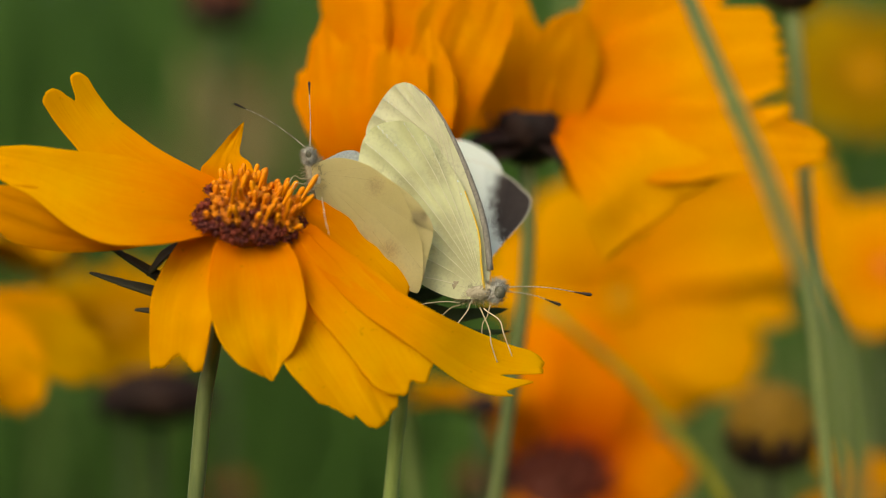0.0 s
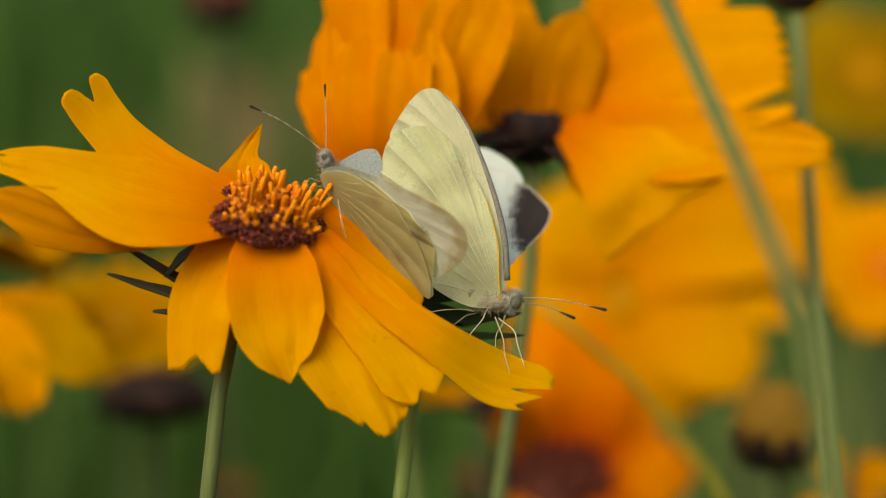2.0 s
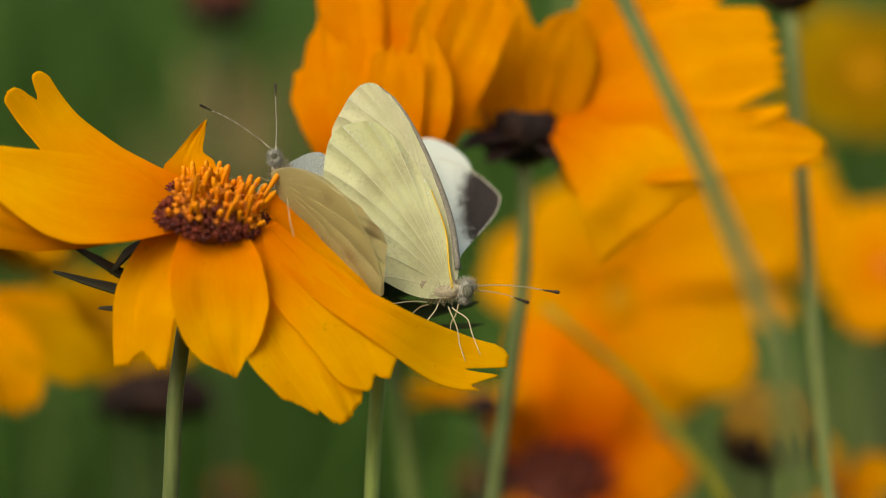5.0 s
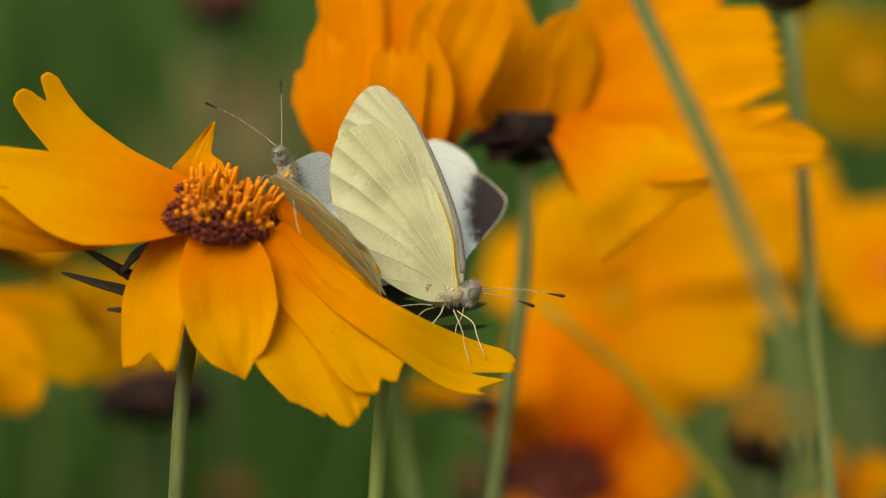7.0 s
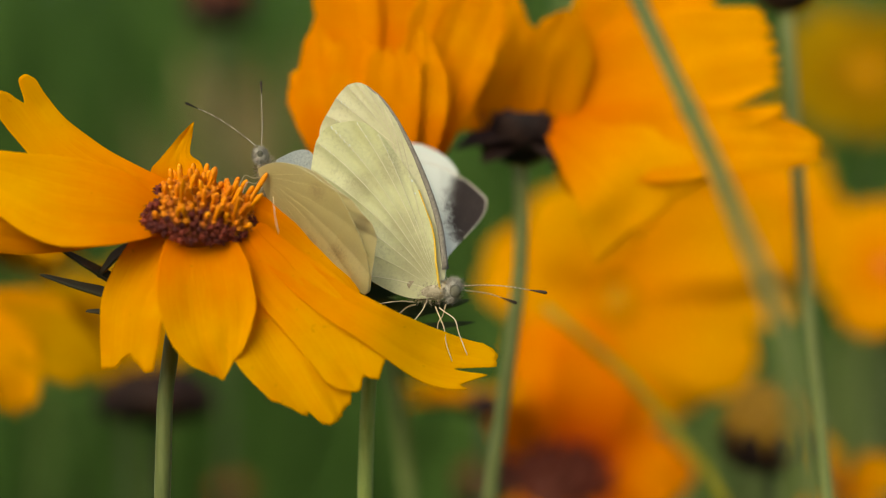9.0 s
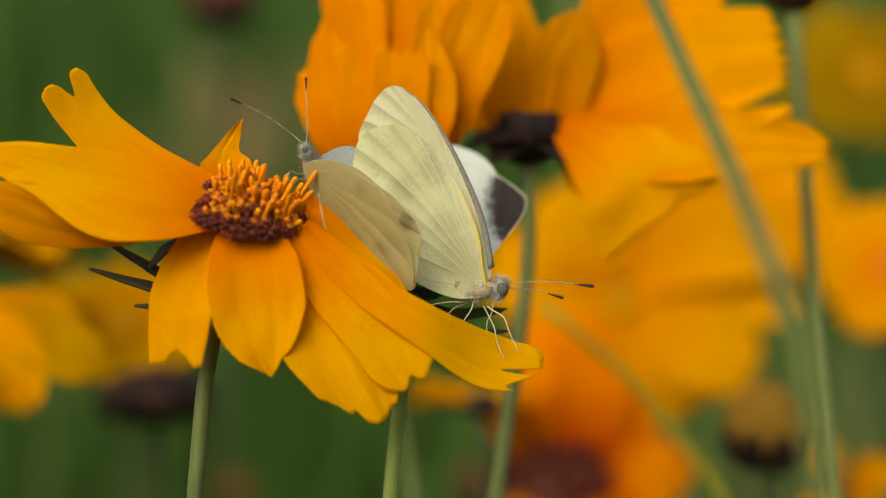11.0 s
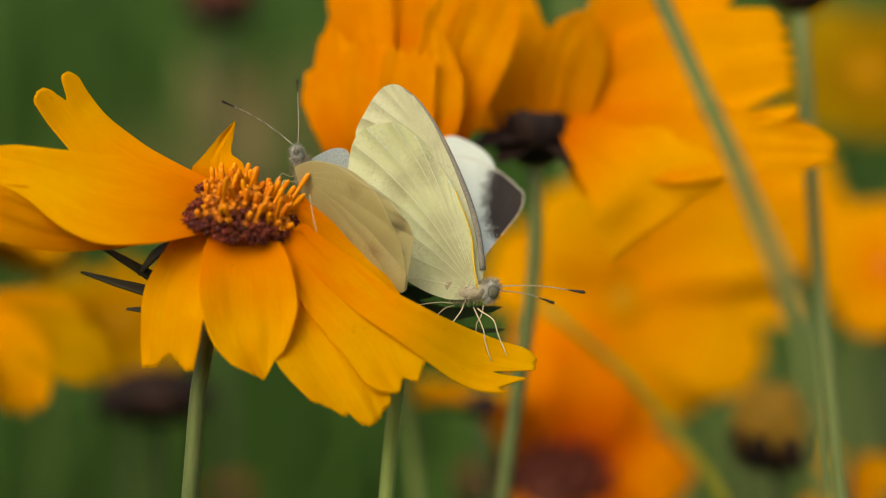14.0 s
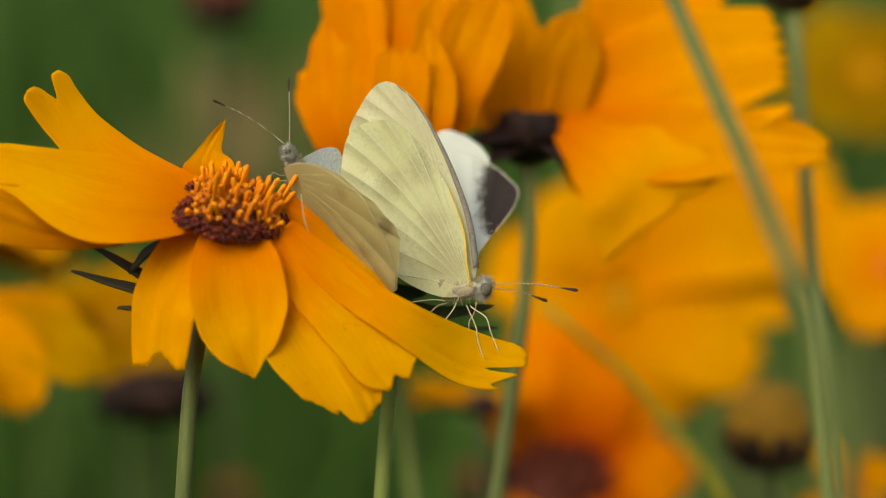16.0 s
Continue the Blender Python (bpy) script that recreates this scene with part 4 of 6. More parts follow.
    antenna(b, [(3.7, 1.5, -1.8), (5.6, 2.5, -2), (7.5, 3, -2.4), (9.1, 3.5, -3)])
    return b, far


def build_butterfly_two():
    """The lower partner: folded wings, tinted tan for light passing through, that flick open; white above with two
    black spots.
    """
    b = new("butterfly")
    b.location = B2_AT
    tagged(b, "cabbage white butterfly by the disc, folded wings tinted tan for light passing through", "butterfly", "mating butterflies")
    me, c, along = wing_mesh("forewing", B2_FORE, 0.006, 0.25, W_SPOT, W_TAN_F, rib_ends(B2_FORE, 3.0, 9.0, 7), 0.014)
    nf = part("forewing", me, b, "forewing underside, its tan darkened to paint in shade", B2_HINGE)
    me, c, along = wing_mesh("hindwing", B2_HIND, 0.006, -0.2, W_THIN, W_TAN, rib_ends(B2_HIND, 3.4, 11.0, 6), 0.012, 0.3)
    nh = part("hindwing", me, b, "pale hindwing underside with grey spots, tinted tan as if lit through", B2_HINGE)
    add_veins(nh, c, along, rib_ends(B2_HIND, 3.4, 11.0, 6), M_VEIN_TAN, -1, 0.018)
    me, c, along = wing_mesh("forewing", B2_FAR_FORE, -0.002, 0.6, W_TAN, W_SPOT_F, rib_ends(B2_FAR_FORE, 4.0, 8.0, 6), -0.006)
    ff = part("forewing", me, b, "white forewing with two black spots")
    add_veins(ff, c, along, [B2_FAR_FORE[i] for i in (5, 6, 7, 8)], M_VEIN, -1, 0.02)
    me, c, along = wing_mesh("hindwing", B2_FAR_HIND, -0.002, 0.9, W_TAN, W_DUSK)
    fh = part("hindwing", me, b, "white hindwing upper side with a blue-grey root")
    furry(b, "thorax", (0.1, 1, 4.5), (1.5, 1, 0), 1.3, M_FUR, 13, "pale furry thorax")
    furry(b, "head", (-0.5, 0, 5.7), (0.3, 0, 4.0), 0.78, M_FUR_G, 14, "grey furry head")
    v, f = blob((0.4 * MM, 0.36 * MM, 0.46 * MM), Vector((-0.1, -0.55, 5.0)) * MM, 10, 14)
    part("eye", mesh_from("eye", v, f, [M_EYE]), b, "olive compound eye")
    part("abdomen", tube_mesh("abdomen", [Vector(p) * MM for p in ((1.3, 2, 0.8), (4, 2.5, -2.3), (7.1, 4, -4.9), (10.3, 6, -6.7))], [1.1 * MM, 1.05 * MM, 0.95 * MM, 0.6 * MM], M_ABDOMEN, 14, 18), b, "cream abdomen")
    for a in ((((1.6, -1.5, -0.4), (2.1, -6, -1.9), (2.4, -7, -3.4), (2.9, -8.2, -5.1))),
              (((0, 0, 2.1), (-1, -1, 2), (-1.9, -1.5, 2.3), (-2.6, -2, 1))),
              (((0.3, 0, 1.4), (-0.8, -1.5, 1.3), (-1.6, -2, 1.4), (-2.1, -2.5, 0.1)))):
        leg(b, a, 0.05)
    antenna(b, [(-0.6, 0, 6), (-3.1, 0, 8), (-5.9, 0, 9.8), (-8.5, 0, 11)], 0.72)
    antenna(b, [(-0, 0.5, 6.2), (0, 1.5, 8.6), (-0.1, 2, 11.1), (-0.2, 2.5, 13.3)], 0.72)
    return b, [nf, nh], [ff, fh]


def own_petals(thing, head, mat, seed, fray=1.0):
    """A writer of petals that bend their own way, in mm from a flower's head."""
    hd = Vector(head) - thing.location

    def petal(path, widths, hint, notches, tip, tip_pow, cup, skin=mat):
        me = blade_mesh("petal", [Vector(p) * MM for p in path], [w * MM for w in widths], hint, skin, notches, tip, tip_pow, cup, seed + len(thing.children), 0.75, 0.16 * MM, 26, 36, fray)
        part("petal", me, thing, "", Matrix.Translation(hd))
    return petal


def side_bloom():
    head = (0.0129, 0.312, 0.469)
    thing = bloom("coreopsis_flower", "orange coreopsis seen from the side with a dark calyx", (0.0014, 0.312, 0), head, (0.05, 0.1, 1), [], M_PETAL_O, 6.9 * MM, M_CALYX, 1.2 * MM,
                  [(0.0064, 0.312, 0.4027), (0.0102, 0.312, 0.4281), (0.013, 0.312, 0.4509), (0.0142, 0.312, 0.4619)], M_STEM_G, 1, 0.05, True)
    petal = own_petals(thing, head, M_PETAL_O, 17, 1.6)
    petal([(4.4, -6, -0.3), (9.9, -7.6, -4.7), (14.9, -8.6, -8.7), (19.3, -8.6, -14.6)], (2.2, 6.1, 9.5, 11.0), (-0.02, -1, 0.3), [(-0.3, 0.03, 0.1), (0.35, 0.03, 0.12)], 0.0, 4, 0.02)
    petal([(5.1, -5.4, -0.8), (17.3, -7.2, -3.4), (29.7, -7.8, -3.2), (43.5, -7.8, -4.4)], (2.5, 6.1, 5.1, 2.9), (0, -1, 0.3), [], 0.1, 3, 0.02)
    petal([(5.1, -4.4, 0.7), (16.0, -4.2, 4.4), (26.0, -4.2, 6.8), (38.0, -4.4, 8.8)], (3.4, 9.5, 10.3, 8.5), (0.05, -1, 0.3), [(-0.75, 0.03, 0.06), (-0.46, 0.05, 0.06), (-0.18, 0.04, 0.06), (0.07, 0.06, 0.06), (0.27, 0.05, 0.05), (0.6, 0.24, 0.12)], 0.05, 6, 0.03)
    petal([(6.0, -3, 2.0), (12.9, -1, 11.0), (20.6, 0, 20.0), (28.3, 1, 27.8)], (2.5, 6.1, 7.8, 6.8), (0.2, -1, 0.3), [(-0.4, 0.1, 0.13), (0.35, 0.12, 0.14)], 0.15, 2.4, 0.08)
    petal([(-0.9, -5.6, 0.4), (-1.8, -5.2, 5.2), (-2.1, -5, 10.2), (-1.7, -5, 17.0)], (4.2, 5.6, 5.1, 1.9), (-0.05, -1, -0.35), [], 0.15, 2.2, 0.06, M_PETAL_U)
    petal([(3.8, -5.8, 0.4), (4.2, -5.6, 5.2), (5.4, -5.5, 10.2), (6.9, -5, 16.0)], (3.9, 5.1, 5.1, 2.5), (0.1, -1, -0.35), [], 0.12, 2.2, 0.06, M_PETAL_U)
    petal([(-1.1, -4.2, 1.5), (-5.6, -4, 3.0), (-9.1, -3.5, 4.5), (-14.1, -3, 7.1)], (2.2, 4.9, 6.8, 6.8), (-0.25, -1, 0.15), [(-0.4, 0.1, 0.13), (0.35, 0.12, 0.14)], 0.15, 2.4, 0.06)
    petal([(1.9, -2, 1.3), (-2.7, -1, 9.8), (-5.6, 0, 15.8), (-7.3, 1, 23.5)], (2.5, 5.1, 5.9, 5.1), (0.0, -1, -0.2), [(0.1, 0.1, 0.13)], 0.2, 2.4, 0.06, M_PETAL_U)
    petal([(5.1, -4, -3.7), (6.4, -4.2, -6.4), (7.6, -4.4, -8.7), (9.3, -4.5, -11.4)], (1.0, 2.0, 2.4, 1.7), (-0.3, -1, -0.4), [], 0.2, 2.4, 0.06, M_PETAL_U)
    petal([(5.3, -2, 1.3), (10.4, -1, 9.8), (12.6, 0, 16.6), (14.8, 1, 23.5)], (2.5, 5.1, 5.1, 4.7), (0.2, -1, 0.1), [(0.1, 0.1, 0.13)], 0.2, 2.4, 0.06)
    for pts, hw in (([(-0.8, -5.5, -2.3), (-5.0, -7, -2.4), (-7.9, -8, -3.1), (-10.3, -8, -4.2)], 2.4), ([(-1.6, -5, -3.5), (-4.1, -7, -4.7), (-5.2, -7.5, -5.4), (-6.2, -8, -6.1)], 2.2), ([(1.7, -5.5, -3.1), (2.7, -6.2, -4), (3.7, -7, -4.7), (5.6, -7, -7.2)], 2.0)):
        part("sepal", sepal_mesh([Vector(p) * MM for p in pts], hw * MM, M_CALYX), thing, "", Matrix.Translation(Vector(head) - thing.location))
    return thing


def crowded_bloom():
    head = (-0.0068, 0.3, 0.4586)
    thing = bloom("coreopsis_flower", "deep orange coreopsis with upright crowded petals", (-0.0045, 0.39, 0), head, (0, 0.05, 1), [], M_PETAL_B, 6 * MM, M_CALYX, 1.3 * MM,
                  [(-0.0045, 0.385, 0.38), (-0.005, 0.38, 0.4048), (-0.0075, 0.375, 0.4243), (-0.0085, 0.34, 0.442)], M_STEM, 2, 0.1, True)
    petal = own_petals(thing, head, M_PETAL_B, 34, 3.0)
    petal([(-7.6, -3, -0.1), (-9.4, -5, 6.7), (-11.3, -5, 11.9), (-13.4, -4, 17.5)], (0.8, 2.3, 2.6, 1.6), (-0.35, -1, 0.25), [(0.0, 0.06, 0.25)], 0.2, 2, 0.15)
    petal([(-6.2, -4, -0.3), (-7.6, -6, 6.6), (-9.3, -6, 14.6), (-10.0, -5, 24.4)], (1.1, 2.9, 3.4, 1.3), (-0.2, -1, 0.2), [(0.3, 0.05, 0.2)], 0.15, 2.4, 0.12)
    petal([(-3.9, -5, -0.4), (-4.6, -8, 6.5), (-5.1, -8, 14.4), (-4.6, -7, 21.8)], (1.5, 3.4, 3.9, 3.3), (-0.1, -1, 0.3), [(-0.3, 0.07, 0.12), (0.25, 0.06, 0.14)], 0.15, 2.4, 0.15)
    petal([(0.1, -6, -0.4), (0.3, -9, 6.5), (0.6, -9, 13.6), (1.1, -8, 20.1)], (1.6, 3.7, 4.2, 3.7), (0.05, -1, 0.25), [(-0.45, 0.06, 0.1), (0.0, 0.09, 0.12), (0.45, 0.07, 0.12)], 0.12, 2.4, 0.15)
    petal([(3.4, -5, -0.1), (4.6, -8, 7.3), (5.5, -8, 14.4), (4.7, -6, 23.2)], (1.3, 2.9, 3.1, 0.8), (0.2, -1, 0.2), [], 0.15, 2, 0.15)
    petal([(-5.0, 2, 0.5), (-5.0, 3, 15.3), (-6.1, 4, 26.1), (-6.9, 5, 35.3)], (1.6, 3.6, 4.7, 4.9), (-0.1, -1, 0.2), [(-0.4, 0.09, 0.1), (0.3, 0.09, 0.1)], 0.2, 2.4, 0.1)
    petal([(-0.1, 3, 0.5), (0.9, 4, 17.9), (1.9, 5, 27.9), (3.1, 6, 36.3)], (1.6, 4.9, 6.0, 5.7), (0.05, -1, 0.25), [(-0.4, 0.09, 0.1), (0.3, 0.09, 0.1)], 0.2, 2.4, 0.1)
    petal([(4.2, -2, 1.3), (7.3, -3, 10.4), (10.7, -3, 20.5), (14.4, -2, 31.1)], (1.5, 3.6, 4.9, 4.6), (0.25, -1, 0.2), [(-0.4, 0.09, 0.1), (0.3, 0.09, 0.1)], 0.2, 2.4, 0.12)
    petal([(1.6, 0, 0.4), (3.6, -2, 10.9), (6.1, -3, 20.5), (8.1, -3, 30.1)], (1.5, 2.9, 3.9, 3.7), (0.15, -1, 0.0), [(-0.4, 0.09, 0.1)], 0.2, 2.4, 0.12)
    petal([(-8.2, -3, 6.1), (-10.4, -3, 9.6), (-12.0, -3, 11.4), (-14.5, -3, 12.4)], (0.8, 1.1, 1.0, 0.7), (0, -1, 0.4), [], 0.3, 2, 0.1)
    return thing


def broad_bloom():
    head = (0.0394, 0.46, 0.4383)
    thing = bloom("coreopsis_flower", "broad yellow coreopsis behind, facing forward", (0.0419, 0.46, 0), head, (0.0, -0.85, 0.45), [], M_PETAL_F, 4 * MM, M_DISC_Y, 1.2 * MM, None, M_STEM_D, 3)
    petal = own_petals(thing, head, M_PETAL_F, 51)
    petal([(1.3, 0, 1.2), (11.0, -2, -6.8), (20.2, -3, -10.7), (30.9, -2, -13.0)], (3.0, 9.0, 10.2, 6.0), (0.1, -1, 0.2), [(0.2, 0.05, 0.15)], 0.1, 2.4, 0.08)
    petal([(3.8, 1, 2.5), (15.1, 1, 1.2), (26.3, 0.5, -0.7), (39.2, 0, -2.3)], (2.5, 3.7, 4.2, 3.2), (0.1, -1, 0.2), [(0.1, 0.05, 0.2)], 0.12, 2.4, 0.08)
    petal([(0.0, 0, 0.6), (5.4, -2, -8.0), (9.9, -3, -15.9), (13.7, -2, -25.4)], (3.7, 10.0, 11.5, 8.7), (0, -1, 0.3), [(-0.3, 0.05, 0.15)], 0.1, 2.4, 0.08)
    petal([(-1.8, 1, 4.3), (-6.0, 0, 11.8), (-10.6, 0, 18.7), (-14.3, 1, 26.2)], (3.7, 9.5, 10.0, 7.5), (0, -1, 0.2), [(0, 0.06, 0.2)], 0.15, 2.4, 0.08)
    petal([(2.0, 1, 3.7), (13.7, 0, 10.3), (24.8, -1, 13.7), (38.9, 0, 16.6)], (3.7, 8.2, 9.5, 9.5), (0.1, -1, 0.2), [(-0.2, 0.06, 0.2)], 0.15, 2.4, 0.08)
    petal([(-2.4, 1, 2.5), (-12.5, 0, 3.7), (-21.2, 0, 6.8), (-29.9, 1, 10.6)], (5.0, 10.0, 10.5, 7.5), (-0.1, -1, 0.2), [(-0.2, 0.06, 0.2)], 0.15, 2.4, 0.08)
    petal([(-2.4, 1, 0.6), (-10.0, 0, -6.9), (-15.0, 0, -13.1), (-19.9, 1, -20.7)], (5.0, 10.0, 10.5, 7.5), (-0.1, -1, 0.3), [(-0.2, 0.06, 0.2)], 0.15, 2.4, 0.08)
    petal([(2.1, 2, 3.7), (10.8, 2, 11.2), (19.2, 2, 18.7), (26.7, 2, 28.1)], (3.7, 8.7, 9.2, 7.5), (0.1, -1, 0.2), [(-0.2, 0.06, 0.2)], 0.15, 2.4, 0.08)
    return thing


def reddish_bloom():
    head = (0.02425, 0.42, 0.4055)
    thing = bloom("coreopsis_flower", "reddish orange coreopsis with a brown disc", (0.0292, 0.42, 0), head, (0.1, -0.55, 0.82), [], M_PETAL_R, 13.5 * MM, M_FAR_DISC, 1.1 * MM, None, M_STEM_D, 4)
    petal = own_petals(thing, head, M_PETAL_R, 61)
    petal([(0.1, -5, 4.7), (-1.6, -5, 13.1), (-3.7, -4, 22.1), (-5.9, -3, 32.0)], (3.4, 6.8, 7.5, 5.2), (-0.1, -1, 0.3), [(-0.2, 0.06, 0.15), (0.3, 0.05, 0.15)], 0.15, 2.4, 0.1)
    petal([(2.8, -6, 5.3), (5.0, -6.5, 12.7), (4.7, -6, 20.5), (1.2, -5, 31.1)], (3.9, 8.0, 7.3, 4.6), (0.05, -1, 0.35), [(0, 0.06, 0.2)], 0.15, 2.4, 0.1)
    petal([(6.9, -4, 4.6), (10.5, -4, 9.4), (12.7, -4, 13.9), (13.5, -3, 19.5)], (3.9, 6.1, 5.9, 3.9), (0.15, -1, 0.3), [(0, 0.06, 0.2)], 0.15, 2.4, 0.1)
    petal([(7.8, -7, 3.0), (13.1, -8, 2.8), (17.6, -9, 0.5), (22.6, -9, -5.1)], (3.4, 6.8, 6.8, 5.9), (0.1, -1, 0.35), [(-0.2, 0.06, 0.15), (0.3, 0.05, 0.15)], 0.1, 2.4, 0.1)
    petal([(-4.4, -5, 3.5), (-7.6, -5, 6.4), (-10.3, -5, 11.1), (-11.4, -4, 16.9)], (3.0, 5.0, 5.2, 3.9), (-0.2, -1, 0.3), [(0, 0.06, 0.2)], 0.15, 2.4, 0.1)
    petal([(-2.4, -9, -3.5), (-4.5, -11, -6.2), (-7.5, -13, -9.5), (-11.5, -14, -12.6)], (3.4, 5.9, 6.8, 5.7), (-0.1, -0.8, 0.6), [(0, 0.06, 0.2)], 0.15, 2.4, 0.1)
    petal([(5.4, -9, -3.1), (8.8, -11, -6.8), (11.9, -13, -10.8), (14.9, -14, -14.8)], (3.4, 5.9, 6.8, 5.7), (0.1, -0.8, 0.6), [(0, 0.06, 0.2)], 0.15, 2.4, 0.1)
    return thing


def drooping_bloom():
    head = (-0.0838, 0.36, 0.4384)
    thing = bloom("coreopsis_flower", "yellow coreopsis with drooping toothed petals", (-0.0882, 0.36, 0), head, (0.1, 0, 1), [], M_PETAL_F, 6 * MM, M_CALYX, 1.1 * MM, None, M_STEM_D, 9)
    petal = own_petals(thing, head, M_PETAL_F, 71)
    petal([(1.4, -6, 0.2), (7.8, -9, -2.4), (11.5, -10, -8.2), (13.0, -10, -16.6)], (2.0, 4.5, 5.7, 3.3), (0.1, -1, 0.3), [(-0.3, 0.1, 0.14), (0.35, 0.1, 0.14)], 0.1, 2.4, 0.1)
    petal([(1.1, -5, 0.6), (10.7, -7, -1.1), (19.0, -8, -4.7), (26.5, -8, -10.1)], (2.0, 4.1, 5.7, 3.3), (0.1, -1, 0.4), [(-0.2, 0.08, 0.15), (0.4, 0.08, 0.15)], 0.12, 2.4, 0.1, M_PETAL_J)
    petal([(0.6, -7, -0.3), (2.0, -11, -5.3), (3.3, -13, -11.8), (3.8, -13, -18.4)], (2.0, 4.5, 5.1, 3.3), (-0.1, -1, 0.3), [(-0.3, 0.1, 0.14), (0.35, 0.1, 0.14)], 0.12, 2.4, 0.1)
    petal([(-0.8, -5, 0.1), (-6.5, -7, -2.7), (-11.5, -8, -8.3), (-14.9, -8, -16.0)], (2.0, 4.5, 5.1, 3.3), (-0.2, -1, 0.3), [(-0.3, 0.1, 0.14), (0.35, 0.1, 0.14)], 0.12, 2.4, 0.1)
    petal([(0.7, -1, 1.0), (7.8, 2, 1.4), (14.3, 4, -0.1), (20.1, 5, -3.1)], (2.0, 3.5, 4.3, 2.9), (0.1, -1, 0.4), [(0, 0.08, 0.2)], 0.15, 2.4, 0.1)
    petal([(-2.0, 0, 1.0), (-9.1, 3, 0.4), (-15.3, 4, -3.1), (-19.2, 4, -9.0)], (2.0, 3.9, 4.5, 2.9), (-0.1, -1, 0.4), [(0, 0.08, 0.2)], 0.15, 2.4, 0.1)
    return thing


def low_bloom():
    head = (0.0815, 0.42, 0.4009)
    thing = bloom("coreopsis_flower", "yellow coreopsis low beside the bud", (0.0825, 0.42, 0), head, (-0.2, -0.3, 1), [], M_PETAL, 3 * MM, M_CALYX, 1.1 * MM, None, M_STEM_D, 12)
    petal = own_petals(thing, head, M_PETAL, 81)
    petal([(-1.0, -2, 0.3), (-2.6, -3, 3.8), (-4.6, -4, 7.7), (-5.0, -4, 12.2)], (1.0, 1.9, 3.0, 1.1), (-0.1, -1, 0.3), [], 0.2, 2, 0.1)
    petal([(0.5, -2, 0.3), (3.4, -3, 2.6), (6.9, -3, 4.0), (11.0, -2, 5.5)], (1.1, 2.7, 3.9, 3.0), (0.1, -1, 0.4), [(0, 0.08, 0.2)], 0.15, 2.4, 0.1, M_PETAL_F)
    petal([(0.0, -3, -0.5), (2.4, -5, -2.0), (4.5, -6, -3.8), (6.7, -6, -6.3)], (1.1, 2.5, 3.2, 2.5), (0.1, -1, 0.4), [(0, 0.08, 0.2)], 0.15, 2.4, 0.1, M_PETAL_F)
    petal([(-1.7, -3, -0.5), (-4.8, -5, -1.4), (-7.9, -6, -3.0), (-10.1, -6, -5.8)], (1.1, 2.3, 3.0, 2.3), (-0.1, -1, 0.4), [(0, 0.08, 0.2)], 0.15, 2.4, 0.1, M_PETAL_F)
    petal([(0.0, 0, 0.2), (2.5, 1, 2.9), (4.3, 2, 5.5), (5.6, 2, 8.0)], (1.0, 1.6, 2.0, 1.4), (0.1, -1, 0.4), [], 0.2, 2.4, 0.1, M_PETAL_F)
    return thing


